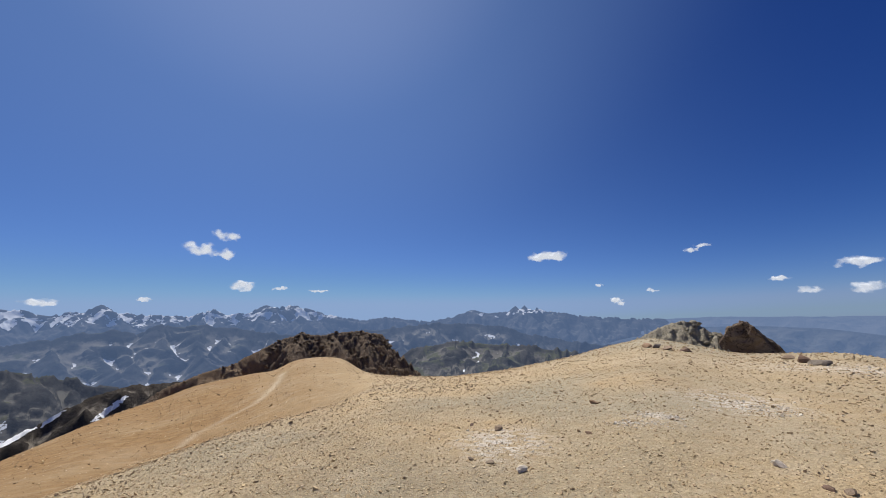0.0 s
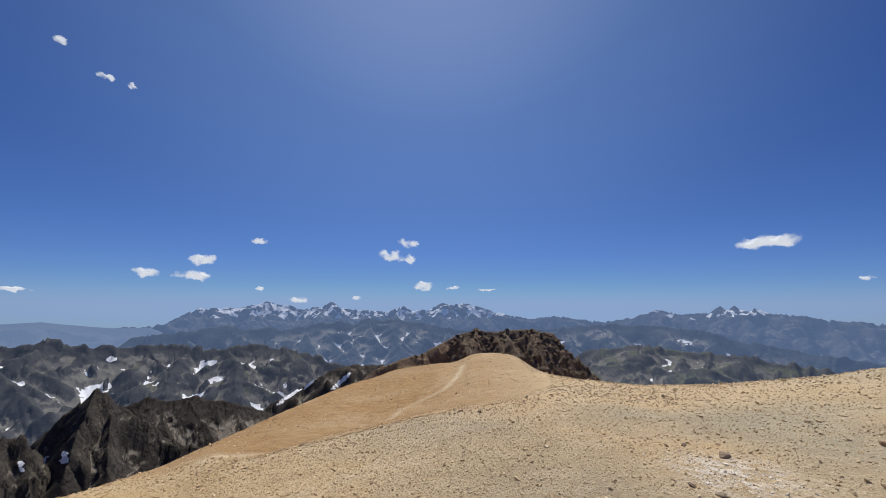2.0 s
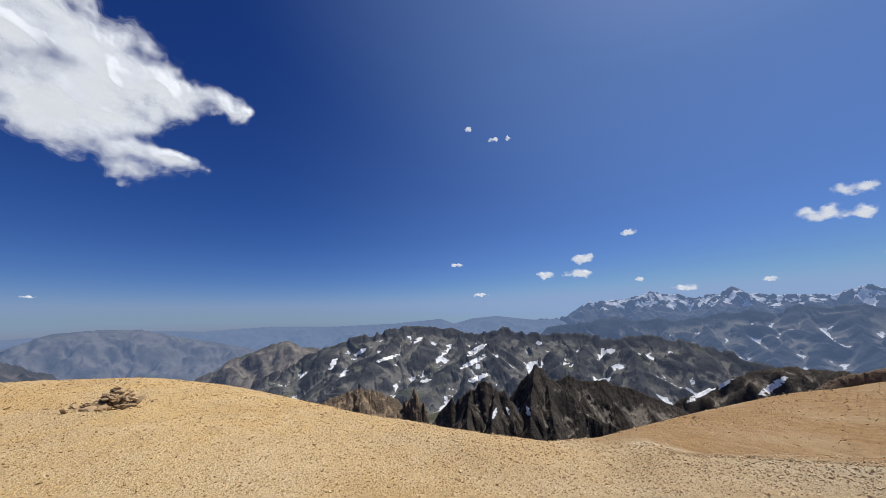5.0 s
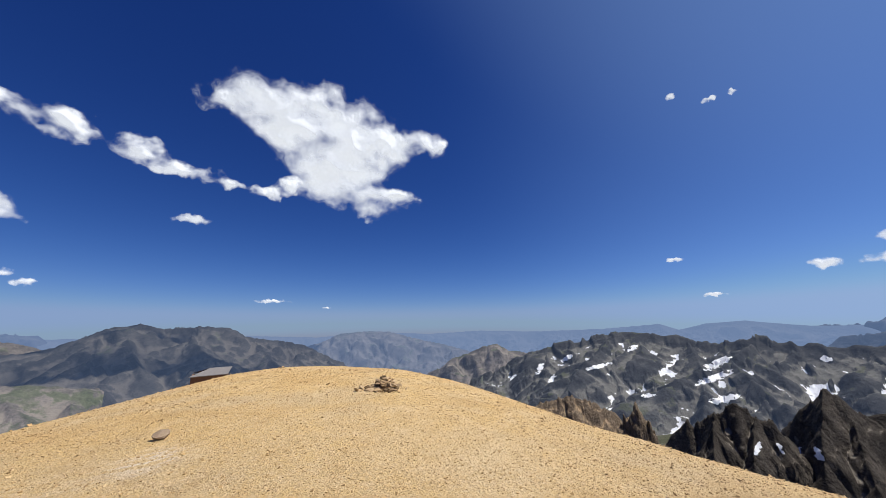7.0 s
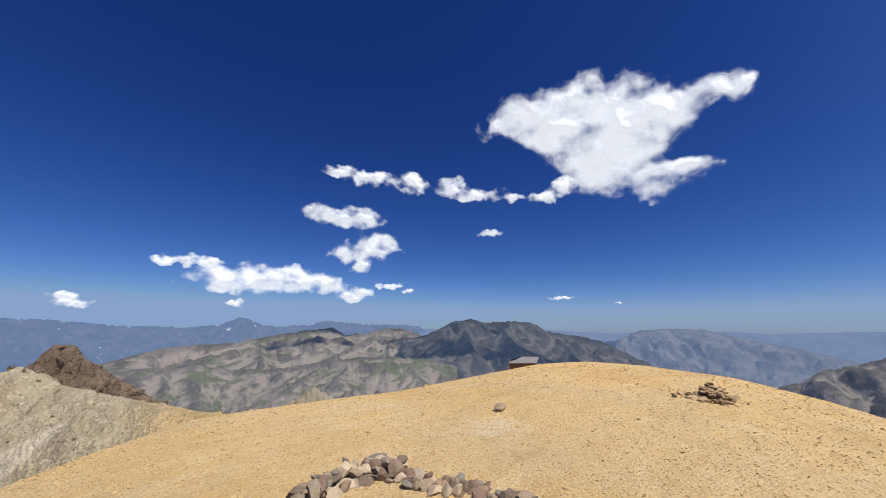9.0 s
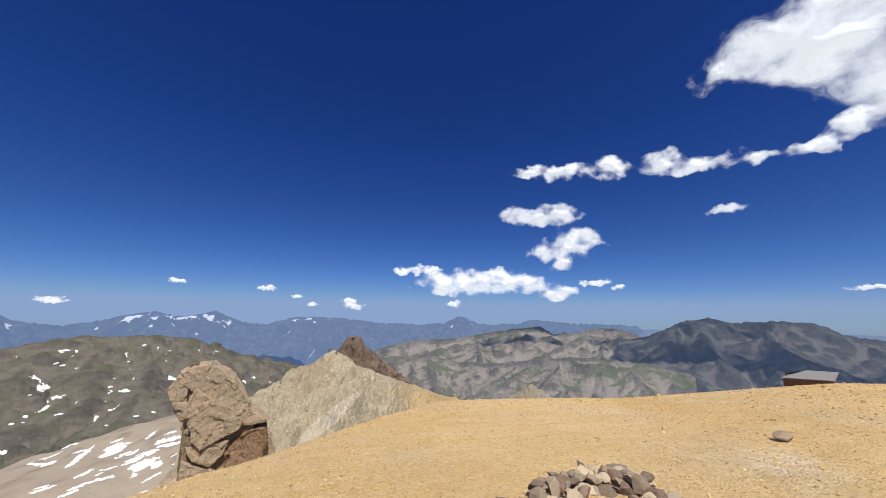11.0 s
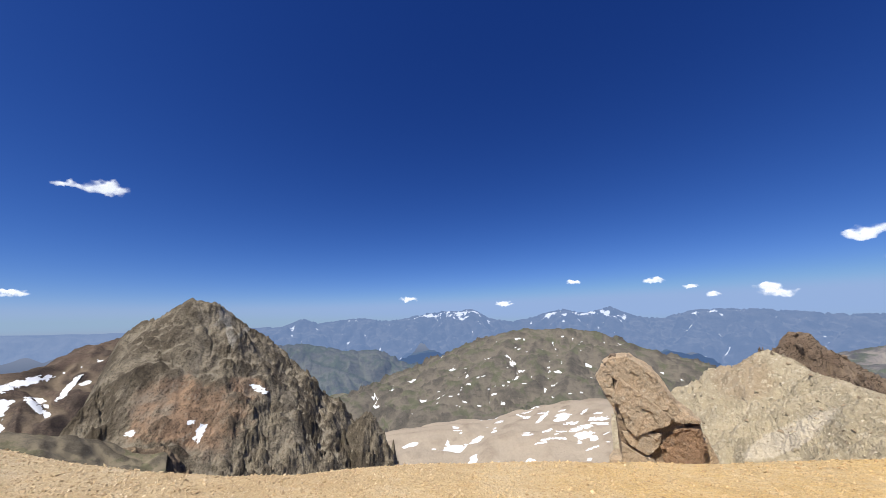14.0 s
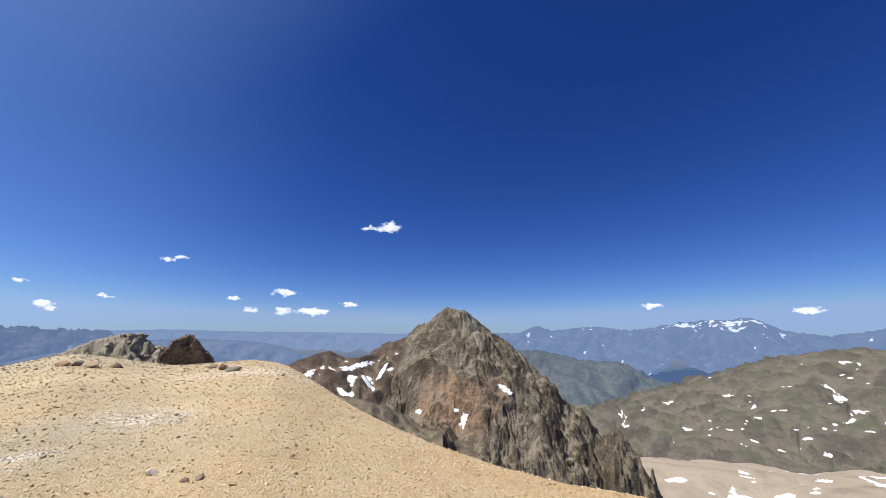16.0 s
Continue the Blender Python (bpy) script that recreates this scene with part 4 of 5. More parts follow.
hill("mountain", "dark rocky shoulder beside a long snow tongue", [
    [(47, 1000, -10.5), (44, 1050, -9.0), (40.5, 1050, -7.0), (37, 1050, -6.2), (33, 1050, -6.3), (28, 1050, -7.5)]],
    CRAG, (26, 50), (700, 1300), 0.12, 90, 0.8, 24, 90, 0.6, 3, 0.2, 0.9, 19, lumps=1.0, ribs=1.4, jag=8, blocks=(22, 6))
hill("mountain", "brown broken outcrop over a tan slope", [
    [(102, 240, -13.0), (98.6, 240, -11.7), (92.9, 240, -10.1), (91.4, 240, -10.5), (89.5, 238, -11.2), (87.8, 236, -11.9), (86.6, 236, -14.2)]],
    CRAG_BROWN, (82, 108), (160, 300), 0.1, 110, 0.95, 4, 14, 0.4, 1.8, 0.12, 0.9, 21, lumps=1.0, jag=2.5, blocks=(5, 1.5))
hill("mountain", "sharp dark rock pinnacle", [[(84.9, 231, -10.7), (84.7, 233, -10.5), (84.2, 232, -12.6)]],
    CRAG_BROWN, (81.5, 88), (205, 260), 0.08, 70, 2.6, 6, 10, 0.5, 0, seed=23, ribs=0.5, lumps=0.8, jag=1.5, blocks=(3, 1.0))
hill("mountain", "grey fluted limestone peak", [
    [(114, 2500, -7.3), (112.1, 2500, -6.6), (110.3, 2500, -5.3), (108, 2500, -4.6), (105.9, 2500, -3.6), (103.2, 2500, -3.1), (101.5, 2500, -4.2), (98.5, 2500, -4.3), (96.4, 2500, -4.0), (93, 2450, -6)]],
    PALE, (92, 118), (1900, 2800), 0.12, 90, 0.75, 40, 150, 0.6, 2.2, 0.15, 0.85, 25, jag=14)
# this massif's haze is painted too, as a glow in its material
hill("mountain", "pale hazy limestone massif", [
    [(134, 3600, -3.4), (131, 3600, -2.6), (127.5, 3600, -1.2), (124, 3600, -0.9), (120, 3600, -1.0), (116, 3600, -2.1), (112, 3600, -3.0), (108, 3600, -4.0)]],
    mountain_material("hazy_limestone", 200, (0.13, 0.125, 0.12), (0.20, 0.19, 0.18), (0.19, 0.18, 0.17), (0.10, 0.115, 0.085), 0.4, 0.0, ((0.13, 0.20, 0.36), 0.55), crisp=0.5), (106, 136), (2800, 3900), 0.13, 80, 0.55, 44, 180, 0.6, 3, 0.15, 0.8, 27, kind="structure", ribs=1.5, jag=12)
hill("mountain", "massive mountain dark with a cloud's shadow, part cast, part painted", [
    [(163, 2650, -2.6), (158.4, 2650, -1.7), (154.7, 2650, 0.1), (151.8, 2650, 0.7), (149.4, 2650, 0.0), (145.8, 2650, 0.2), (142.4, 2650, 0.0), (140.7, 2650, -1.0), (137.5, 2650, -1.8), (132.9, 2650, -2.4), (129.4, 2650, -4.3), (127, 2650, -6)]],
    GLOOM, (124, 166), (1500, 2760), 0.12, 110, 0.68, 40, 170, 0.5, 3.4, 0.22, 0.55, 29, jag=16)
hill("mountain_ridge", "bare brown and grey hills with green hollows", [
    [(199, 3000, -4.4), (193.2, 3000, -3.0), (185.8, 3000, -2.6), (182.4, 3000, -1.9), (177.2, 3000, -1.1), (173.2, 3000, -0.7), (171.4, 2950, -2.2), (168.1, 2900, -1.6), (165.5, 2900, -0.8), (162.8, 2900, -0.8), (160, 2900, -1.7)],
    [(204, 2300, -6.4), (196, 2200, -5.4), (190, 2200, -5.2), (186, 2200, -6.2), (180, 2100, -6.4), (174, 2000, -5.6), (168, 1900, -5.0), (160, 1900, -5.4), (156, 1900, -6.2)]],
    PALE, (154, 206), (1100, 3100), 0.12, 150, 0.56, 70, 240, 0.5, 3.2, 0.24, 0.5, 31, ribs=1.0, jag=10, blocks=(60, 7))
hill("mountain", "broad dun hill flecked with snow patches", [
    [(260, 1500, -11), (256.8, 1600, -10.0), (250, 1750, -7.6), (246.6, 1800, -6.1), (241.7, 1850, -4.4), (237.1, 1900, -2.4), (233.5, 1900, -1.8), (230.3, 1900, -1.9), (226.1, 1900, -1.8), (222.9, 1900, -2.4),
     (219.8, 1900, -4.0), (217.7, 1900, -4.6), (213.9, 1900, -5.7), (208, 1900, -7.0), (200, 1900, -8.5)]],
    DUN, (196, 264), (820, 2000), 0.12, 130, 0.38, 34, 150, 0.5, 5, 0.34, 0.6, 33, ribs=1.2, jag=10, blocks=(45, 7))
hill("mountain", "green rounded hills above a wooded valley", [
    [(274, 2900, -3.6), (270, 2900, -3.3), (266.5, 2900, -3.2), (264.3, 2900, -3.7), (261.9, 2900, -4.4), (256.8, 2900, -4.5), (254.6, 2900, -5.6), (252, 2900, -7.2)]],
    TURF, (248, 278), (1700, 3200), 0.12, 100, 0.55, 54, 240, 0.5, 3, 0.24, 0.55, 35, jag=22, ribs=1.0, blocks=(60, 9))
hill("mountain_bench", "tan scree bench streaked with snowfields", [
    [(262, 900, -16.9), (255.3, 880, -16.4), (248, 860, -16.0), (241.3, 850, -16.0), (231.8, 850, -14.8), (226, 850, -13.6), (221, 850, -11.9), (212, 850, -11.4)]],
    BENCH, (206, 264), (500, 980), 0.16, 60, 0.2, 7, 120, 0.5, seed=37)
hill("mountain", "steep grey-brown pyramid peak with russet screes", [
    [(293, 500, -14.0), (291.0, 490, -10.8), (289.6, 485, -8.4), (288.6, 480, -6.2), (287.9, 475, -3.2), (287.4, 472, -1.0), (286.1, 468, 0.4), (285.0, 465, 0.7), (283.7, 460, 1.5), (282.4, 455, 2.6), (281.3, 450, 3.3), (278.8, 450, 2.9), (275.2, 455, 0.0), (272.1, 460, -2.0), (270.8, 460, -3.6), (268.3, 460, -5.6), (265.3, 460, -8.9), (263.4, 460, -11.8), (260.6, 455, -16.0)],
    [(281.3, 450, 3.2), (279.5, 420, -2.4), (278, 385, -8.5), (276.5, 350, -15)], [(285.8, 470, -0.8), (285.5, 420, -7), (285, 390, -11)], [(275.2, 455, -0.4), (271.5, 420, -7), (268, 390, -13.5)]],
    PYRAMID, (254, 300), (280, 600), 0.08, 220, 1.05, 6, 30, 0.3, 3.0, 0.16, 0.95, 39,
    zones={"scree": [(278.6, -11.6, 5.0, 4.6, 0), (273.6, -8.6, 2.4, 1.3, -25), (283.5, -9.5, 3.2, 3.4, 0)],
           "pale": [(277.2, 0.9, 2.4, 0.4, 40), (275.0, -1.2, 1.6, 0.35, 42), (277.7, 1.4, 0.6, 1.6, 20), (276.6, -1.6, 0.5, 2.0, 15)]}, ribs=0.25, lumps=1.1, jag=4, blocks=(8, 2.9), side_cut=([-17, -10.6, -8.6, -6.3, -3.2, -1, 0.5, 3], [294, 291.3, 290.1, 288.9, 288.2, 287.8, 286.8, 283], 2.6))
hill("mountain", "dark broken rock step at the peak's foot", [[(288.6, 332, -13.8), (287, 331, -13.3), (285.4, 330, -13.6), (284.2, 330, -14.2), (282.6, 330, -14.0), (281.4, 330, -15.2)]],
    CRAG_BROWN, (279, 291), (285, 350), 0.1, 60, 1.3, 4, 9, 0.6, seed=55, ribs=0.6, lumps=1.0, jag=2, blocks=(4, 1.5))
hill("mountain", "olive-brown shoulder below the russet hill", [[(300, 300, -9.2), (295, 310, -10.0), (291, 320, -11.4), (288, 326, -13.0), (285, 330, -15.5)]],
    OLIVE, (282, 302), (230, 380), 0.14, 60, 0.5, 2, 26, 0.4, seed=57)
hill("mountain", "small dark rock tooth below the peak", [[(260.2, 400, -15.8), (259.3, 400, -14.2), (258.1, 400, -13.2), (257.3, 400, -13.3), (256.1, 400, -14.8), (254.8, 400, -17.2), (253.4, 400, -19.4)], [(258, 400, -13.4), (258.2, 385, -16.5), (258.4, 372, -19.5)]],
    PYRAMID, (250, 263), (340, 450), 0.08, 80, 1.9, 4, 16, 0.5, seed=41, ribs=0.9, lumps=1.0, jag=3, blocks=(5, 1.8))
hill("mountain", "russet and black hill with bright snowfields", [
    [(306, 1000, -6.0), (303.8, 1000, -4.7), (301.2, 1000, -3.8), (299.3, 1000, -3.4), (297.1, 1000, -4.4), (295.3, 1000, -4.5), (292.7, 1050, -3.9), (290.8, 1100, -2.5), (288, 1150, -1.4), (284, 1200, -1.2)]],
    RUSSET, (282, 309), (600, 1350), 0.1, 120, 0.6, 20, 90, 0.6, 2.5, 0.25, 0.85, 43)

# rocky forms on the summit itself
KNOLL = hill("rocky_knoll", "dark brown boulder-strewn rocky knoll", [
    [(34.5, 41.5, -7.2), (31, 42, -5.8), (27, 43, -4.8), (23.4, 44, -3.0), (20.8, 45, -1.6), (18.3, 45, -1.0), (14.7, 46, -1.3), (12, 46, -1.1), (9.4, 46, -1.0), (6.6, 45.5, -1.5), (5.5, 44.5, -3.2), (4.5, 43, -5.3), (3.9, 42, -7.6)],
    [(9.4, 46, -1.2), (8.6, 42.5, -3.2), (8.2, 41, -5.5)], [(14, 46, -1.4), (13, 42.5, -2.6), (12, 41, -4.4)], [(18.3, 45, -1.2), (18.6, 42, -2.7), (18.6, 40.5, -4.2)]],
    KNOLL_ROCK, (0, 37), (36, 50), 0.1, 150, 1.1, 0.8, 2.6, 0.5, seed=45, category="rock", zones={"scree": [(28, -6, 6.5, 3.5, 30)]}, ribs=0.5, lumps=1.0, jag=0.25, blocks=(0.9, 0.24))
SPUR = hill("gravel_spur", "grey-tan gravel spur with a pale worn gully", [
    [(180, 12.5, -12.2), (186, 14.5, -11.0), (192, 19, -9.4), (198, 24, -7.5), (201.1, 27, -6.4), (202.8, 28.5, -5.1), (204.2, 30, -4.2), (206.3, 32, -5.7), (209, 34, -7.4), (213.4, 38, -9.4), (217, 43, -10.8)]],
    SPUR_SCREE, (178, 222), (9, 50), 0.11, 300, 0.62, 0.42, 2.4, 0.35, seed=47, category="ridge", zones={"ochre": [(184, -13.5, 11, 4.0, -20)], "trail": [(202.6, -12.2, 4.2, 0.8, 36), (205.8, -14.6, 3.0, 0.9, 36), (203.6, -14.0, 2.4, 0.35, 36)], "grey": [(203, -10, 15, 15, 0)], "dark": [(207, -7.5, 3.5, 3.0, 30)]}, blocks=(0.4, 0.075))
BROKEN = hill("rock_point", "broken dark brown rock point on the spur", [
    [(203.4, 30, -4.4), (203.0, 30, -2.9), (202.2, 30, -2.1), (200.6, 30, -2.3), (199.7, 30.2, -3.6), (198.0, 30.5, -5.2), (196, 31, -6.6), (193.5, 31, -8.4), (190.5, 31, -10.2)]],
    BROWN_ROCK, (188, 206), (25, 36), 0.07, 130, 1.9, 0.5, 1.6, 0.7, seed=51, category="rock", lumps=0.8, blocks=(0.7, 0.3))
MOUND = hill("rock_outcrop", "grey-green rubbly outcrop on the summit brow", [
    [(330, 43, -3.8), (327, 44, -2.2), (325, 44, -1.2), (323, 44, -0.7), (321.6, 44, -1.1), (320.2, 44, -2.3), (319.0, 43, -3.6)]],
    GREY_ROCK, (316, 332), (38, 52), 0.07, 120, 0.85, 0.4, 1.7, 0.6, seed=53, category="rock", lumps=0.8, blocks=(0.55, 0.14))


hill("rock_outcrop", "small cluster of pale grey rock teeth below the brow", [
    [(178, 24, -11.0), (176.4, 24, -10.0), (175.6, 24, -9.3), (174.6, 24, -8.9), (173.4, 24, -9.5), (171.5, 24, -10.9)]],
    GREY_ROCK, (169.5, 180), (21, 27), 0.09, 60, 1.3, 0.3, 0.9, 0.5, seed=59, category="rock", lumps=1.0, jag=0.3, blocks=(0.4, 0.16))


def drape(owner, name, patches, material, seed, label="", lift=0.0012, step=0.1):
    """Sheets that lie on a mountainside; patches: bearing, height angle, half sizes and lean, in degrees."""
    me = owner.data
    tree = BVHTree.FromPolygons([v.co for v in me.vertices], [tuple(f.vertices) for f in me.polygons])
    eye = Vector((0, 0, EYE))
    for i, (az, el, da, de, lean) in enumerate(patches):
        m = max(da, de) * 1.5
        cell = min(step, max(0.03, de / 8))
        n = int(2 * m / cell) + 3
        a, e = np.meshgrid(np.linspace(-m, m, n), np.linspace(-m, m, n))
        c, s = math.cos(radians(lean)), math.sin(radians(lean))
        u, v = (-a * c + e * s) / da, (a * s + e * c) / de
        edge = 1 - u * u - v * v + 1.1 * NOISE.fbm((a + az) * 1.3 / max(de, 0.25) ** 0.5, (e + el) * 2.6 / max(de, 0.25) ** 0.5, seed + i, 4)
        r = np.full((n, n), np.nan)
        place = np.zeros((n, n, 3))
        for j, k in np.argwhere(edge > 0):
            hit = tree.ray_cast(eye, toward(az + a[j, k], el + e[j, k]))
            if hit[0] is not None:
                r[j, k] = hit[3]
                place[j, k] = eye + (hit[0] - eye) * (1 - lift)
        f = grid_faces(n, n)
        q = r.ravel()[f]
        ok = np.isfinite(q).all(1)
        ok &= np.where(ok, q.max(1) - q.min(1), 1e9) < 0.06 * np.nan_to_num(q[:, 0], nan=1.0)
        if ok.sum() < 2:
            continue
        # one sheet each: the largest connected piece
        tag = np.where(ok, np.arange(1, len(ok) + 1), 0).reshape(n - 1, n - 1)
        while True:
            grown = np.pad(tag, 1)
            most = np.max([grown[1:-1, 1:-1], grown[:-2, 1:-1], grown[2:, 1:-1], grown[1:-1, :-2], grown[1:-1, 2:]], 0) * (tag > 0)
            if (most == tag).all():
                break
            tag = most
        kinds, sizes = np.unique(tag[tag > 0], return_counts=True)
        f = f[tag.ravel() == kinds[sizes.argmax()]]
        used, inv = np.unique(f, return_inverse=True)
        ob = mesh_object(name, place.reshape(-1, 3)[used], inv.reshape(-1, 4), material, parent=owner)
        tagged(ob, label)


def scattered(seed, count, az, el, size, lean, flat=(0.2, 0.45)):
    """Bearings, angles and sizes for many small snow patches."""
    rng = np.random.default_rng(seed)
    out = []
    for _ in range(count):
        s = rng.uniform(*size) * rng.uniform(0.5, 1.0)
        out.append((rng.uniform(*az), rng.uniform(*el), s, s * rng.uniform(*flat), rng.normal(lean, 12)))
    return out


# ---- rocks ----
def ico(sub):
    bm = bmesh.new()
    bmesh.ops.create_icosphere(bm, subdivisions=sub, radius=1)
    v = np.array([p.co for p in bm.verts])
    f = np.array([[p.index for p in t.verts] for t in bm.faces])
    bm.free()
    return v, f


ICO = {k: ico(k) for k in (1, 2, 3, 4)}


def rock_points(seed, sub=2, cuts=8, rough=0.04):
    """A broken stone of unit size: a ball cut by planes, then chipped."""
    rng = np.random.default_rng(seed)
    v, f = ICO[sub]
    n = rng.normal(size=(cuts, 3))
    n /= np.linalg.norm(n, axis=1)[:, None]
    d = rng.uniform(0.38, 0.7, cuts)
    reach = np.where(v @ n.T > 0.05, d / np.maximum(v @ n.T, 0.05), 9).min(1)
    v = v * np.minimum(reach, 1.15)[:, None]
    k = 1 + rough * NOISE.fbm(v[:, 0] * 3 + seed, v[:, 1] * 3, v[:, 2] * 3, 3)
    return v * k[:, None], f


def stone_mesh(name, seed, material):
    v, f = rock_points(seed)
    me = bpy.data.meshes.new(name)
    me.from_pydata(v.tolist(), [], f.tolist())
    me.materials.append(material)
    return me


def rubble(owner, name, count, az, r, size, material, seed, height=None, flat=0.7):
    """Loose boulders on a rock, each a part of it, out of a few shapes."""
    rng = np.random.default_rng(seed)
    shapes = [stone_mesh(name, seed * 10 + i, material) for i in range(6)]
    height = height or HEIGHTS[owner.name][0]
    a, d = rng.uniform(*az, count), rng.uniform(*r, count)
    x, y = polar(a, d)
    z, low = height(x, y), ground_height(x, y)
    for k in range(count):
        s = rng.uniform(*size) * rng.uniform(0.6, 1.0)
        if z[k] < low[k] - 0.1:
            continue
        ob = new(name, shapes[rng.integers(6)])
        ob.parent = owner
        ob.location = (float(x[k]), float(y[k]), float(z[k]) + 0.15 * s)
        ob.rotation_euler = (rng.uniform(-0.4, 0.4), rng.uniform(-0.4, 0.4), rng.uniform(0, 6.28))
        ob.scale = (s * rng.uniform(0.8, 1.4), s * rng.uniform(0.7, 1.1), s * flat * rng.uniform(0.7, 1.1))


def block(name, points, material, parent=None, cuts=4, chip=0.08, wave=0.7, seed=0):
    """A hewn rock mass from its corner points, broken up by ribs and cracks."""
    bm = bmesh.new()
    for p in points:
        bm.verts.new(p)
    hull = bmesh.ops.convex_hull(bm, input=bm.verts)
    bmesh.ops.delete(bm, geom=list({g for g in hull["geom_interior"] + hull["geom_unused"] if isinstance(g, bmesh.types.BMVert)}), context="VERTS")
    bmesh.ops.triangulate(bm, faces=bm.faces)
    for _ in range(cuts):
        longest = sorted((e.calc_length() for e in bm.edges), reverse=True)
        limit = longest[len(longest) // 3]
        bmesh.ops.subdivide_edges(bm, edges=[e for e in bm.edges if e.calc_length() >= limit * 0.8], cuts=1, use_grid_fill=True)
        bmesh.ops.triangulate(bm, faces=bm.faces)
    bm.normal_update()
    v = np.array([p.co for p in bm.verts])
    nrm = np.array([p.normal for p in bm.verts])
    d = chip * (1.2 * NOISE.ridged(v[:, 0] / wave + seed, v[:, 1] / wave, v[:, 2] / wave, 4, 0.5) - 0.7) + 0.8 * chip * shatter(v[:, 0] / wave + seed, v[:, 1] / wave, v[:, 2] / wave * 0.7, seed) + 0.3 * chip * NOISE.fbm(v[:, 0] / wave * 4, v[:, 1] / wave * 4, v[:, 2] / wave * 4 + seed, 3)
    for p, q in zip(bm.verts, v + nrm * d[:, None]):
        p.co = q
    if parent:
        return part(name, bm, material, parent)
    me = bpy.data.meshes.new(name)
    bm.to_mesh(me)
    bm.free()
    me.materials.append(material)
    return new(name, me)


def faced(az, r):
    """Maps (right, up, away) metres at a place facing the summit's middle to the world; up is the world's height."""
    c, away = Vector(spot(az, r, 0)), toward(az)
    right = away.cross(Vector((0, 0, 1)))
    return lambda u, w, d: c + right * u + away * d + Vector((0, 0, w))


def prism(at, outline, d0, d1, shrink=0.8):
    """Corner points of a slab: its outline in front, and a smaller one behind."""
    cu, cw = (sum(p[i] for p in outline) / len(outline) for i in (0, 1))
    return [at(u * 0.92 + cu * 0.08, w * 0.92 + cw * 0.08, d0) for u, w in outline] + [at(u, w, (d0 + d1) / 2 - 0.3 * (d1 - d0)) for u, w in outline] + [
        at(cu + (u - cu) * shrink, cw + (w - cw) * shrink, d1) for u, w in outline]


def great_boulder():
    """Plates of one split rock, with open joints between them, in front of a core darkened to put shade in the joints.
    """
    base = tagged(new("boulder"), "tall cracked tawny boulder leaning on the scree", "boulder")
    at = faced(217.5, 16)
    block("core", prism(at, [(-0.95, -0.6), (-0.8, -0.1), (0.0, -0.15), (0.7, -1.0), (1.2, -1.9), (1.5, -3.2), (1.5, -6.5), (-0.9, -6.5), (-0.75, -3.2), (-0.65, -2.3)], -0.82, 1.4), SEAM_ROCK, base, 4, 0.06, 0.6, 3)
    plates = (
        ("side_slab", [(-1.48, -0.66), (-1.25, -0.2), (-0.92, -0.25), (-0.96, -1.06), (-0.72, -2.08), (-0.9, -1.96), (-1.14, -1.46)], -0.85, 0.8, TAWNY_ROCK),
        ("front_plate", [(-0.86, -1.0), (-0.70, -0.56), (-0.26, -0.98), (0.45, -1.62), (0.92, -1.82), (0.84, -2.0), (0.40, -2.24), (0.04, -2.37), (-0.32, -2.63), (-0.66, -2.28), (-0.98, -1.32)], -1.05, 0.6, TAWNY_ROCK),
        ("top_plate", [(-1.24, -0.08), (-0.88, 0.12), (-0.36, 0.16), (-0.02, -0.08), (0.42, -0.38), (0.80, -0.95), (1.02, -1.5), (1.2, -1.7), (0.62, -1.66), (0.44, -1.55), (-0.2, -0.86), (-0.66, -0.48), (-0.98, -0.6)], -0.9, 1.2, TAWNY_ROCK),
        ("overhang", [(0.55, -1.5), (1.04, -1.5), (1.62, -1.9), (1.1, -2.0), (0.6, -1.85)], -0.95, 0.7, TAWNY_ROCK),
        ("lower_plate", [(0.62, -2.3), (1.05, -2.1), (1.55, -2.05), (1.68, -2.72), (1.45, -3.4), (0.85, -4.2), (0.45, -3.8), (0.36, -2.7)], -0.9, 0.9, RED_ROCK),
        ("lower_block", [(-0.8, -2.4), (-0.33, -2.72), (0.0, -2.5), (0.5, -2.36), (0.36, -2.8), (-0.03, -3.12), (-0.55, -2.88)], -0.95, 0.7, TAWNY_ROCK),
        ("lower_block", [(-0.82, -2.8), (-0.6, -2.98), (-0.05, -3.2), (0.12, -3.16), (0.42, -3.6), (0.5, -5.5), (-0.9, -5.5), (-0.86, -3.2)], -1.0, 0.8, TAWNY_ROCK),
        ("wedge", [(1.58, -2.5), (1.76, -2.5), (2.0, -3.1), (1.75, -4.0), (1.5, -3.6)], -0.6, 0.5, TAWNY_ROCK),
        ("foot_stone", [(-1.2, -3.3), (-0.85, -3.25), (-0.7, -3.9), (-0.9, -5.2), (-1.5, -5.2), (-1.35, -3.7)], -1.1, 0.4, TAWNY_ROCK),
        ("cap_stone", [(-0.98, 0.05), (-0.9, 0.16), (-0.74, 0.16), (-0.64, 0.02), (-0.74, -0.08), (-0.94, -0.06)], -0.75, -0.3, BROWN_ROCK))
    for k, (name, outline, d0, d1, material) in enumerate(plates):
        block(name, prism(at, outline, d0, d1, 0.85), material, base, 5 if k < 8 else 3, 0.045 if k < 9 else 0.02, 0.38, 3 + 5 * k)


great_boulder()


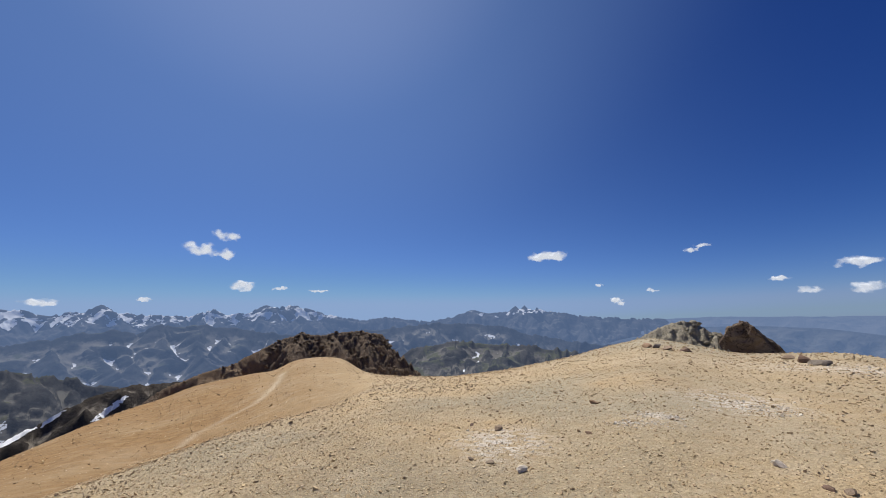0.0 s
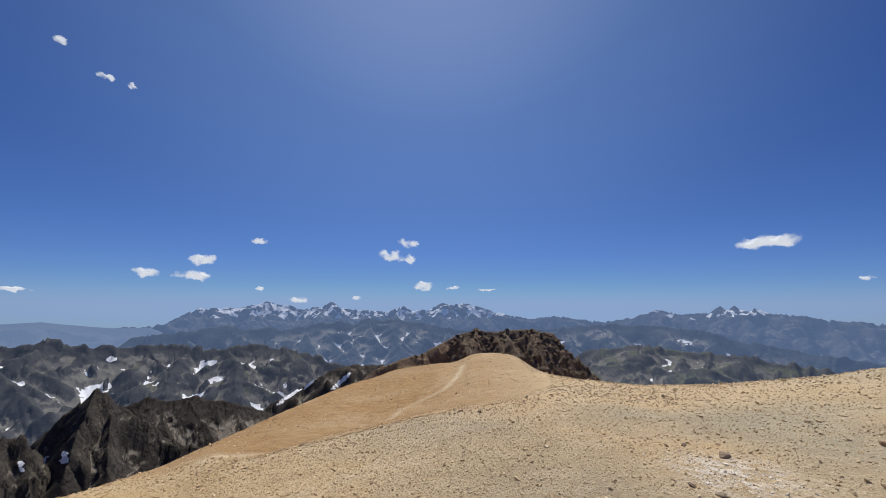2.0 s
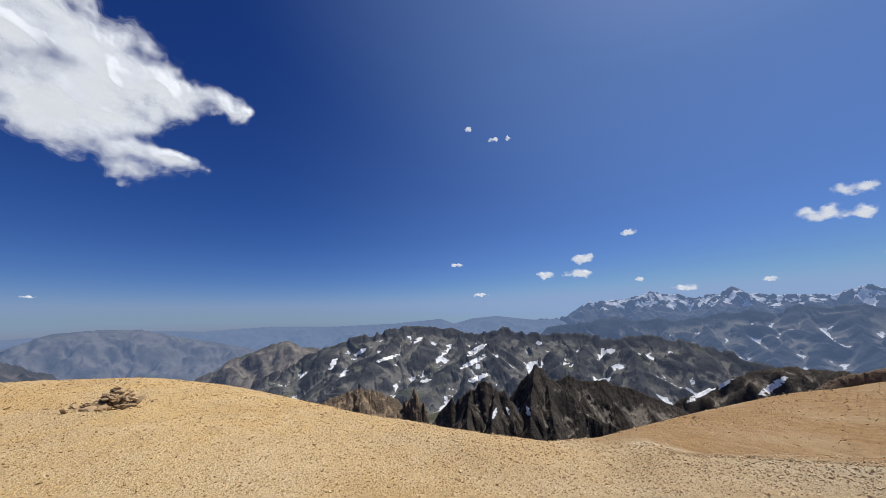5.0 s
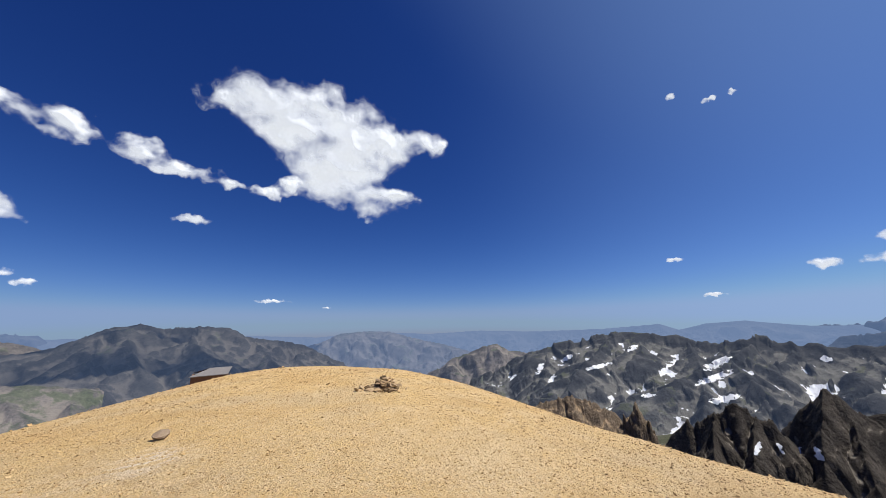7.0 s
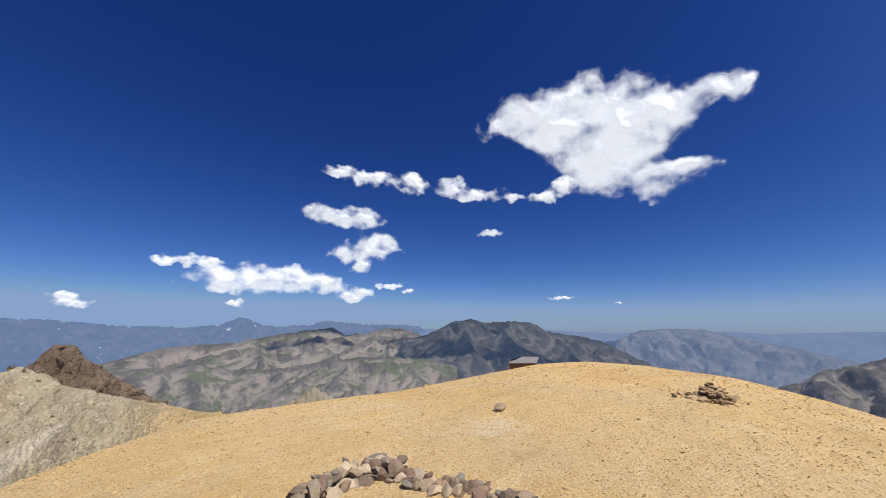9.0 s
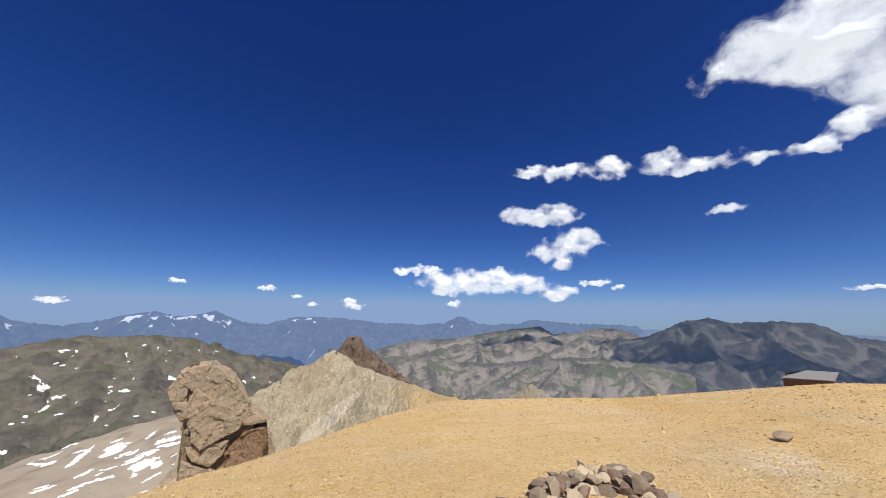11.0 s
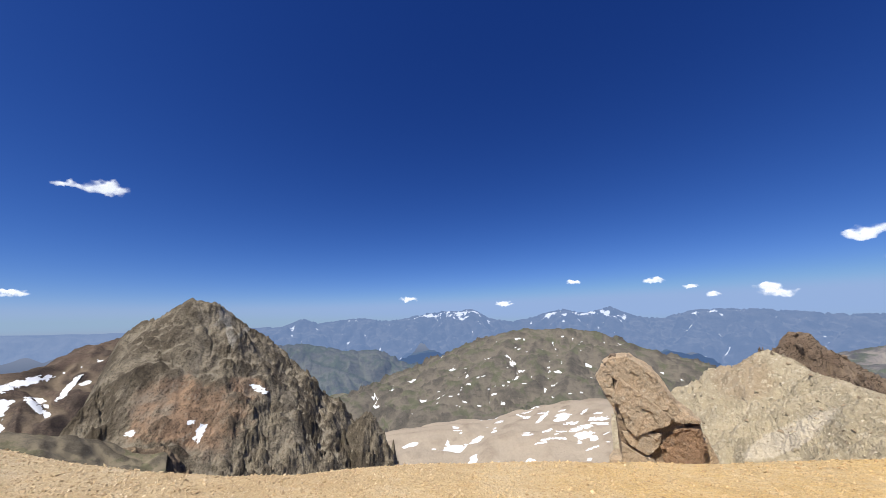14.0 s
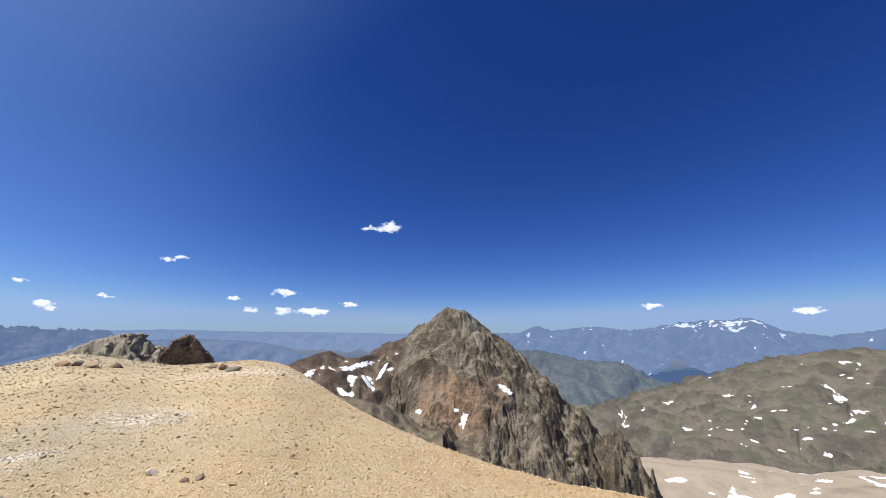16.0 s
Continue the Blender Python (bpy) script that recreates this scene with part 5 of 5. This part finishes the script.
def brow_boulders():
    at = faced(317.3, 43)
    big = tagged(new("boulder"), "large faceted brown boulder on the summit brow", "boulder", "boulders on the brow")
    block("rock_mass", prism(at, [(-2.0, -3.2), (-1.7, -1.3), (-0.9, 0.4), (0.1, 1.0), (0.6, 0.9), (1.5, -0.5), (2.2, -1.9), (2.0, -3.4)], -1.2, 2.2), BROWN_ROCK, big, 6, 0.2, 1.5, 4)
    at = faced(315.2, 43.5)
    low = tagged(new("boulder"), "low dark rounded boulder beside a larger one", "boulder", "boulders on the brow")
    block("rock_mass", prism(at, [(-1.3, -3.0), (-1.1, -0.9), (-0.2, -0.3), (0.5, -0.9), (1.1, -1.8), (1.3, -3.2)], -1.0, 1.6), KNOLL_ROCK, low, 5, 0.1, 0.8, 7)


brow_boulders()
rubble(KNOLL, "rock", 230, (4.5, 23), (41, 47), (0.12, 0.45), KNOLL_ROCK, 61, flat=0.75)
rubble(KNOLL, "rock", 65, (22, 33), (41, 45), (0.08, 0.24), KNOLL_ROCK, 69, flat=0.6)
rubble(BROKEN, "rock", 110, (191, 203), (28.5, 31.5), (0.1, 0.38), BROWN_ROCK, 63, flat=1.0)
rubble(MOUND, "rock", 34, (319.6, 324.5), (42.5, 44.8), (0.15, 0.55), GREY_ROCK, 65)
rubble(SPUR, "rock", 150, (196, 212), (18, 35), (0.04, 0.15), TAWNY_ROCK, 67)


# ---- stone ring, cairn, loose stones ----
RING_SHIFT = np.array((-0.34, -0.5))


def stone_ring():
    ring = tagged(new("stone_ring"), "low curved windbreak of piled brown and grey stones", "stone ring")
    rng = np.random.default_rng(71)
    shapes = [stone_mesh("stone", 700 + i, STONES) for i in range(10)]
    arc = np.array([(183, 3.7), (178, 4.0), (174, 4.35), (170, 4.7), (166, 4.85), (162, 4.6), (158, 4.25), (153.5, 4.15), (149, 3.85), (144, 3.7), (140, 3.4)])
    xy = np.stack(polar(arc[:, 0], arc[:, 1]), -1) + RING_SHIFT
    length = np.r_[0, np.cumsum(np.hypot(*np.diff(xy, axis=0).T))]
    s = 0.0
    while s < length[-1]:
        x, y = (np.interp(s, length, xy[:, i]) for i in (0, 1))
        share = s / length[-1]
        high = 2 if 0.12 < share < 0.5 else 1
        for layer in range(high):
            for side in (-1, 0, 1):
                if layer and side == -1:
                    continue
                k = rng.uniform(0.065, 0.135) * (1.0 if share < 0.6 else 0.85)
                out = np.array((x, y)) / np.hypot(x, y)
                px, py = x + out[0] * side * 0.17 + rng.normal(0, 0.03), y + out[1] * side * 0.17 + rng.normal(0, 0.03)
                ob = new("stone", shapes[rng.integers(10)])
                ob.parent = ring
                ob.scale = (k * rng.uniform(0.9, 1.5), k * rng.uniform(0.7, 1.1), k * rng.uniform(0.5, 0.9))
                ob.location = (px, py, float(ground_height(px, py)) + ob.scale[2] * 0.4 + layer * 0.078)
                ob.rotation_euler = (rng.uniform(-0.4, 0.4), rng.uniform(-0.4, 0.4), rng.uniform(0, 6.28))
        s += rng.uniform(0.09, 0.135)


def cairn():
    pile = tagged(new("cairn"), "small collapsed cairn of brown stone slabs", "cairn")
    rng = np.random.default_rng(73)
    shapes = [stone_mesh("slab", 730 + i, CAIRN_STONE) for i in range(6)]
    c = spot(120.4, 11.2) + Vector((*RING_SHIFT, 0))
    for k in range(120):
        high = rng.uniform(0, 1) ** 1.6
        reach = (1 - high) * rng.uniform(0.1, 0.85)
        a = rng.uniform(0, 6.28)
        x, y = c.x + math.cos(a) * reach * 1.15, c.y + math.sin(a) * reach
        ob = new("slab", shapes[rng.integers(6)])
        ob.parent = pile
        s = rng.uniform(0.06, 0.15)
        ob.scale = (s * 1.35, s * 0.8, s * 0.45)
        ob.location = (x, y, float(ground_height(x, y)) + 0.02 + high * 0.36 * max(0, 1 - reach / 0.9))
        ob.rotation_euler = (rng.uniform(-0.35, 0.35), rng.uniform(-0.35, 0.35), rng.uniform(0, 6.28))


stone_ring()
cairn()

for az, el, size, mat, label in (
    (316.4, -16.5, 0.1, PALE_STONE, "flat pale stone lying on the gravel"), (346.2, -20.7, 0.09, PALE_STONE, "pale rounded stone lying on the gravel"),
    (350.6, -19.8, 0.075, STONES, "small dark pointed stone on the gravel"), (353.6, -19.4, 0.06, STONES, "small dark stone on the gravel"),
    (349.2, -15.7, 0.12, STONES, "dark stone among white quartz litter"), (353.0, -15.0, 0.07, STONES, "dark stone among white quartz litter"),
    (335.3, -11.8, 0.13, STONES, "brown stone lying on the gravel"), (311.2, -17.8, 0.09, STONES, "dark stone lying on ochre gravel"),
    (336.5, -15.6, 0.07, STONES, "small brown stone on the gravel"), (150.7, -19.7, 0.10, STONES, "squarish brown stone beside the stone ring"),
    (147.6, -12.0, 0.2, STONES, "brown slab lying on ochre gravel"), (312.4, -5.6, 0.5, STONES, "dark flat slab on the summit brow"),
    (313.6, -5.3, 0.4, STONES, "dark flat slab on the summit brow"), (311.0, -5.8, 0.45, STONES, "dark flat slab on the summit brow"),
    (325.2, -4.5, 0.5, STONES, "dark boulder below the outcrop"), (327.8, -4.2, 0.45, STONES, "dark boulder below the outcrop"), (323.2, -4.7, 0.4, STONES, "dark boulder below the outcrop"),
    (326.4, -4.3, 0.35, STONES, "dark boulder below the outcrop"), (312.6, -17.9, 0.07, STONES, "small dark stone on ochre gravel")):
    rr = np.linspace(2, 60, 3000)
    gx, gy = polar(az, rr)
    i = int(np.argmax(ground_height(gx, gy) >= EYE + rr * math.tan(radians(el))))
    st = new("stone", stone_mesh("stone", int(az * 7 + el * 3) % 999, mat))
    st.location = spot(az, float(rr[i])) + Vector((0, 0, size * 0.22))
    st.scale = (size * 0.95, size * 0.75, size * 0.45)
    st.rotation_euler = (0.15, -0.1, az)
    tagged(st, label, "stone", "loose stones")


def litter(name, count, place, size, material, label, seed, shard=False, height=None):
    """Thousands of loose chips in one mesh."""
    rng = np.random.default_rng(seed)
    az, r = place(rng, count)
    x, y = polar(az, r)
    z = (height or ground_height)(x, y)
    gold = np.clip(1.5 - np.abs((az - 155 + 180) % 360 - 180) / 85, 0, 1)
    s = size(rng, r) * (1 - 0.14 * gold)
    cube = np.array([(a, b, c) for c in (-1, 1) for b in (-1, 1) for a in (-1, 1)], float)
    v = cube[None] * rng.uniform(0.45, 1.0, (count, 8, 3)) * np.stack([s, s * rng.uniform(0.5, 1, count), s * rng.uniform(0.4, 0.75, count) * (1 - 0.25 * gold)], -1)[:, None]
    t = rng.uniform(0, 6.28, count)
    tilt = rng.normal(0, 0.35, (count, 2))
    cx, sx = np.cos(t)[:, None], np.sin(t)[:, None]
    vx, vy, vz = v[..., 0], v[..., 1], v[..., 2]
    vz = vz + vx * tilt[:, :1] + vy * tilt[:, 1:]
    verts = np.stack([x[:, None] + vx * cx - vy * sx, y[:, None] + vx * sx + vy * cx, z[:, None] + vz + 0.25 * s[:, None]], -1)
    if shard:
        verts = verts[:, :5]
        sides = np.array([(0, 1, 4), (1, 3, 4), (3, 2, 4), (2, 0, 4)])
    else:
        sides = np.array([(4, 5, 7, 6), (0, 1, 5, 4), (2, 6, 7, 3), (0, 4, 6, 2), (1, 3, 7, 5)])
    faces = (np.arange(count) * verts.shape[1])[:, None, None] + sides[None]
    ob = mesh_object(name, verts.reshape(-1, 3), faces.reshape(-1, sides.shape[1]), material, smooth=False)
    ob.data.attributes.new("ochre", "FLOAT", "POINT").data.foreach_set("value", np.repeat(gold, verts.shape[1]).astype(np.float32))
    return tagged(ob, label, "gravel", kind="stuff")


def all_round(rng, n):
    az = rng.uniform(0, 360, n)
    re = np.interp(az, _az, _brow[0], period=360)
    coarse = np.where((az > 8) & (az < 62), 10.5, 60.0) * np.exp(rng.normal(0, 0.12, n))
    end = np.where(rng.uniform(0, 1, n) < 0.12, re * 1.06, np.minimum(re * 1.06, coarse))
    return az, np.exp(rng.uniform(np.log(1.7), np.log(np.maximum(end, 2.5))))


def clustered(spots):
    def place(rng, n):
        pick = np.array(spots)[rng.integers(0, len(spots), n)]
        return pick[:, 0] + rng.normal(0, 1, n) * pick[:, 2], np.abs(pick[:, 1] + rng.normal(0, 1, n) * pick[:, 3])
    return place


litter("grit", 110000, all_round, lambda g, r: (0.003 + 0.0011 * r) * np.exp(g.normal(0, 0.35, len(r))), CHIPS, "fine ochre grit and shards on the summit", 80, True)
litter("gravel", 75000, all_round, lambda g, r: (0.0035 + 0.0012 * r) * np.exp(g.normal(0, 0.37, len(r))), CHIPS, "ochre and brown gravel chips strewn over the summit", 81)
litter("spur_gravel", 9000, lambda g, n: (g.uniform(186, 213, n), np.exp(g.uniform(np.log(12), np.log(34), n))), lambda g, r: 0.0013 * r * np.exp(g.normal(0, 0.6, len(r))), SPUR_CHIPS,
    "grey-tan chips lying on the gravel spur", 82, True, HEIGHTS[SPUR.name][0])
litter("edge_stones", 1500, lambda g, n: (lambda a: (a, np.interp(a, [0, 8, 15, 23, 36, 50, 60], [15, 14, 12, 10, 8.5, 7.5, 7.5]) * np.exp(g.normal(-0.06, 0.1, n))))(g.uniform(-8, 58, n)),
    lambda g, r: 0.0016 * r * np.exp(g.normal(0, 0.35, len(r))), EDGE_CHIPS, "brown stones lining the edge above the saddle", 85)
litter("saddle_stones", 1500, lambda g, n: (g.uniform(4, 58, n), g.uniform(13, 38, n)), lambda g, r: 0.0012 * r * np.exp(g.normal(0, 0.22, len(r))), RUST_CHIPS, "small brown stones strewn over the ochre saddle", 84)
litter("quartz_litter", 1300, clustered([(319, 9.8, 3.2, 0.7), (316, 9.2, 1.5, 0.3), (349, 5.7, 3.6, 0.35), (327.5, 7.2, 1.6, 0.12), (308, 20, 6, 1.6), (330, 6.6, 2, 0.1)]),
    lambda g, r: (0.003 + 0.0009 * r) * np.exp(g.normal(0, 0.4, len(r))), QUARTZ, "white quartz chips scattered in patches", 83)


# ---- the hut below the brow ----
def hut():
    house = tagged(new("hut"), "small brown plank hut with a grey metal roof", "hut")
    at = faced(143.8, 44)
    top, eave, foot = -2.4, -2.95, -7.0

    def slab(name, pts, thick, material):
        bm = bmesh.new()
        lower = [bm.verts.new(p) for p in pts]
        face = bm.faces.new(lower)
        ext = bmesh.ops.extrude_face_region(bm, geom=[face])
        bmesh.ops.translate(bm, verts=[g for g in ext["geom"] if isinstance(g, bmesh.types.BMVert)], vec=thick)
        bmesh.ops.recalc_face_normals(bm, faces=bm.faces)
        return part(name, bm, material, house)

    up = Vector((0, 0, 0.06))
    slab("roof", [at(-1.75, eave, -1.6), at(1.35, eave + 0.1, -1.9), at(1.75, top + 0.02, 0.2), at(-0.1, top, 0.3)], up, ROOF)
    slab("roof", [at(-0.1, top, 0.3), at(1.75, top + 0.02, 0.2), at(1.6, eave, 2.2), at(-1.6, eave, 2.2)], up, ROOF)
    back = toward(143.9) * 0.08
    slab("wall", [at(-1.6, foot, -1.45), at(1.3, foot, -1.7), at(1.3, eave + 0.05, -1.7), at(-1.6, eave - 0.04, -1.45)], back, PLANK)
    slab("wall", [at(-1.6, foot, 2.0), at(1.5, foot, 2.0), at(1.5, eave - 0.04, 2.0), at(-1.6, eave - 0.04, 2.0)], back, PLANK)
    side = Vector(at(0.08, 0, 0)) - Vector(at(0, 0, 0))
    slab("wall", [at(-1.6, foot, -1.37), at(-1.6, foot, 2.0), at(-1.6, eave - 0.04, 2.0), at(-1.6, eave - 0.04, -1.37)], side, PLANK)
    slab("wall", [at(1.3, foot, -1.62), at(1.42, foot, 2.0), at(1.42, eave, 2.0), at(1.42, top - 0.1, 0.2), at(1.3, eave + 0.05, -1.62)], side, PLANK)


hut()

# ---- snow ----
_s = Nodes("old_snow")
SNOW = _s.finish(_s.mix(_s.noise(0.15, 5), (0.74, 0.77, 0.82), (0.86, 0.88, 0.9)), 0.7, 0.3)


def owner_of(label):
    return next(o for o in scene.objects if o.get("label", "").startswith(label))


drape(owner_of("steep grey-brown pyramid"), "snow_patch", [(272.7, -8.9, 1.4, 0.38, -30), (278.9, -13.2, 0.55, 1.5, -25), (280.0, -12.0, 0.5, 0.25, 0), (285.8, -12.2, 0.5, 0.35, 0)], SNOW, 91)
drape(owner_of("jagged black crag"), "snow_patch", [(72.6, -14.2, 0.3, 0.9, -25), (70.6, -13.8, 0.25, 0.7, 20)], SNOW, 111)
drape(owner_of("towering dark crag"), "snow_patch", [(67.6, -14.0, 0.35, 0.9, 10), (69.2, -14.0, 0.22, 0.7, -25)], SNOW, 113)
drape(owner_of("dark slate ridge"), "snow_patch", [(74.9, -5.2, 1.7, 0.45, 30), (75.6, -7.0, 2.2, 0.4, 25), (74.9, -9.3, 1.7, 0.45, 20), (93, -5.1, 1.2, 0.3, 30), (84.2, -3.6, 0.8, 0.3, 30), (97, -6.6, 1.0, 0.4, 55),
    (89, -6.2, 2.2, 0.25, 15), (65.4, -4.2, 0.5, 0.3, 0), (57.7, -10, 0.9, 0.3, 15), (83, -9.6, 0.9, 0.25, 10)], SNOW, 93, step=0.12)
drape(owner_of("dark rocky shoulder"), "snow_patch", [(45, -9.6, 2.6, 0.4, 35), (38.6, -8.5, 2.0, 0.35, 40), (43, -8.6, 1.1, 0.25, 40), (47, -8.2, 0.9, 0.3, 20)], SNOW, 95, step=0.12)
drape(owner_of("russet and black hill"), "snow_patch", [(302.3, -6.8, 1.2, 0.5, 30), (294.5, -5.5, 1.8, 0.4, 10), (291.5, -6.6, 1.6, 0.3, 60), (293.6, -8.0, 1.5, 0.3, -50), (296.5, -6.0, 1.2, 0.35, 0)], SNOW, 97, step=0.12)

dun, bench = owner_of("broad dun hill"), owner_of("tan scree bench")
drape(dun, "snow_patch", scattered(7, 30, (226, 248), (-14, -7), (0.2, 0.6), 0) + scattered(8, 7, (224, 236), (-5, -2.5), (0.15, 0.4), 20), SNOW, 103)
drape(bench, "snow_patch", scattered(9, 34, (214, 256), (-16.5, -12.3), (0.4, 1.3), 8, (0.12, 0.28)) + scattered(12, 24, (214, 236), (-18, -13), (0.6, 1.8), 14, (0.1, 0.2)), SNOW, 105)

# ---- clouds ----
# bearing, height angle and half sizes in degrees of the heaps of each cloud
CLOUDS = {
    "great": [(131.4, 31.3, 8.6, 3.6), (141.4, 32.2, 5.5, 3.1), (146.5, 30.2, 3.4, 1.5), (120.7, 28.6, 7.0, 2.7), (113.6, 27.9, 2.8, 1.6), (129.5, 25.4, 7.3, 4.2), (124.0, 19.6, 6.1, 2.5), (119.1, 20.2, 2.8, 1.4), (135.2, 28.9, 5.9, 3.5), (111.5, 28.1, 1.0, 0.7), (130.5, 22.0, 4.5, 3.2), (127, 27.5, 8, 3.5), (139.5, 29.5, 4, 2.5)],
    "chain": [(172.9, 23.1, 3.4, 1.0), (168.2, 22.6, 2.6, 1.3), (161.9, 22.3, 3.2, 1.9), (154.6, 21.5, 3.2, 1.6), (149.7, 20.2, 3.6, 1.1), (144.5, 19.6, 1.6, 0.9), (139.1, 19.3, 2.3, 1.0), (136.3, 20.7, 2.0, 1.4)],
    "pair_a": [(174.7, 16.4, 3.8, 1.6), (169.7, 16.3, 4.0, 1.4)],
    "pair_b": [(171.2, 10.6, 3.1, 1.6), (167.3, 11.9, 4.1, 2.0), (169.4, 8.5, 1.8, 1.1)],
    "bank": [(182.4, 6.3, 9.6, 2.0), (186.6, 5.2, 4.3, 1.3), (176.0, 5.6, 4.2, 1.2), (169.6, 4.3, 2.8, 1.2)],
    "bank_b": [(191.9, 8.1, 3.5, 0.9), (195.4, 7.7, 1.4, 0.6)],
    "low": [(148.0, 14.2, 2.0, 0.7), (202.4, 2.2, 1.6, 0.6), (186.7, 2.7, 1.2, 0.6), (164.8, 5.7, 2.3, 0.5), (161.9, 4.9, 0.9, 0.5), (137.5, 3.6, 2.3, 0.3), (129.8, 2.7, 0.6, 0.2)],
    "south": [(31.9, 10.5, 2.1, 1.0), (28.7, 10.1, 1.1, 0.8), (29.1, 12.7, 1.7, 0.8)],
    "small_a": [(26.4, 5.7, 1.6, 0.7), (58.0, 8.3, 1.6, 0.7), (58.8, 6.1, 2.2, 0.7), (63.9, 6.1, 1.4, 0.7), (51.4, 11.6, 1.0, 0.5), (21.4, 5.6, 1.2, 0.3), (16.0, 5.2, 1.5, 0.2), (45.4, 3.3, 1.6, 0.4), (74.1, 3.3, 1.4, 0.3), (37.0, 3.8, 0.8, 0.3), (50.7, 4.8, 0.6, 0.4), (77.8, 8.2, 1.1, 0.3)],
    "small_b": [(339.7, 9.7, 2.7, 0.9), (320.8, 8.5, 0.8, 0.4), (319.3, 8.9, 1.0, 0.3), (332.7, 4.7, 0.6, 0.3), (330.7, 2.4, 0.9, 0.4), (326.2, 3.6, 0.7, 0.3)],
    "small_c": [(215.0, 4.6, 1.2, 0.5), (225.6, 5.0, 1.1, 0.4), (251.7, 3.1, 1.5, 0.4), (208.6, 2.4, 0.7, 0.4), (210.8, 3.5, 0.9, 0.3), (297.0, 3.6, 1.2, 0.3), (302.3, 2.3, 2.5, 0.5), (203.2, 2.8, 1.2, 0.6), (236.3, 2.0, 1.5, 0.3)],
    "fish": [(291.3, 15.9, 1.9, 0.9), (294.4, 15.5, 1.6, 0.5)],
    "small_d": [(306.3, 5.0, 2.0, 0.6), (310.5, 2.3, 1.1, 0.5), (306.4, 2.3, 1.4, 0.6), (302.1, 2.3, 2.3, 0.6), (296.8, 3.4, 1.2, 0.4), (325.8, 3.4, 0.7, 0.2), (330.1, 1.9, 0.5, 0.4), (312.7, 3.9, 1.0, 0.3), (236.4, 2.2, 1.2, 0.4)],
    "shred": [(70.8, 27.8, 0.8, 0.4), (68.4, 27.7, 0.4, 0.4), (75.2, 29.6, 0.5, 0.5)],
}


def cloud(blobs, far, seed, label, ragged=0.75, thick=1.0):
    """A cumulus with a swelling front and back, thinning to its frayed rim."""
    b = np.array(blobs, float)
    b[:, 2:] *= 1.12
    rim = 0.9 * b[:, 2:].max() + 0.4
    k = np.cos(np.radians(b[:, 1].mean()))
    a0, a1 = (b[:, 0] - b[:, 2] / k).min() - rim, (b[:, 0] + b[:, 2] / k).max() + rim
    e0, e1 = (b[:, 1] - b[:, 3]).min() - rim * 0.6, (b[:, 1] + b[:, 3]).max() + rim * 0.6
    step = 0.13 if len(b) > 1 else 0.09
    na, ne = int((a1 - a0) * k / step) + 2, int((e1 - e0) / step) + 2
    A, E = np.meshgrid(np.linspace(a0, a1, na), np.linspace(e0, e1, ne))
    size = np.sqrt(np.median(b[:, 2]) * np.median(b[:, 3]))
    wa, we = A * k + 0.35 * size * NOISE.fbm(A / size, E / size, seed, 4), E + 0.3 * size * NOISE.fbm(A / size, E / size, seed + 40, 4)
    heap = 0
    for az, el, ra, re in b:
        q = ((wa - az * k) / ra) ** 2 + ((we - el) / np.where(we > el, re, re * 0.85)) ** 2
        heap = heap + np.exp(-3.0 * q)
    T = np.log(heap + 1e-6) / 3 + 1.0 + ragged * NOISE.fbm(A * k * 0.9 / size, E * 1.2 / size, seed + 9, 5, 0.46)
    T = np.minimum(T, 2.2)
    depth = far * radians(size) * 0.8
    puff = 0.75 + 0.5 * (1 - np.abs(NOISE(A * k * 0.8 / size, E * 0.9 / size, seed + 3))) + 0.12 * NOISE(A * k * 2 / size, E * 2.2 / size, seed + 5)
    soft = np.clip(np.minimum(np.log(heap + 1e-6) / 3 + 1.0, 1.3), 0, None)
    bulge = depth * (np.clip((T + 0.1) / 0.9, 0, 1) * 0.3 + soft ** 0.8) * np.clip((T + 0.1) / 0.4, 0, 1) * puff
    F = grid_faces(ne, na)
    F = F[(T.ravel()[F] > -0.1).all(1)]
    verts, dense = [], []
    for sign in (-1, 1):
        r = far + sign * bulge * (thick if sign > 0 else 0.5 + 0.5 * min(thick, 2))
        a, e = np.radians(A), np.radians(E)
        verts.append(np.stack([-np.sin(a) * np.cos(e) * r, np.cos(a) * np.cos(e) * r, EYE + np.sin(e) * r], -1).reshape(-1, 3))
        dense.append(T.ravel())
    faces = np.vstack([F, F[:, ::-1] + A.size])
    used, inv = np.unique(faces, return_inverse=True)
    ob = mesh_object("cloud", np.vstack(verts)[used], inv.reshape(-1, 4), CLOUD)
    ob.data.attributes.new("dense", "FLOAT", "POINT").data.foreach_set("value", np.concatenate(dense)[used].astype(np.float32))
    return tagged(ob, label, "cloud", "clouds")


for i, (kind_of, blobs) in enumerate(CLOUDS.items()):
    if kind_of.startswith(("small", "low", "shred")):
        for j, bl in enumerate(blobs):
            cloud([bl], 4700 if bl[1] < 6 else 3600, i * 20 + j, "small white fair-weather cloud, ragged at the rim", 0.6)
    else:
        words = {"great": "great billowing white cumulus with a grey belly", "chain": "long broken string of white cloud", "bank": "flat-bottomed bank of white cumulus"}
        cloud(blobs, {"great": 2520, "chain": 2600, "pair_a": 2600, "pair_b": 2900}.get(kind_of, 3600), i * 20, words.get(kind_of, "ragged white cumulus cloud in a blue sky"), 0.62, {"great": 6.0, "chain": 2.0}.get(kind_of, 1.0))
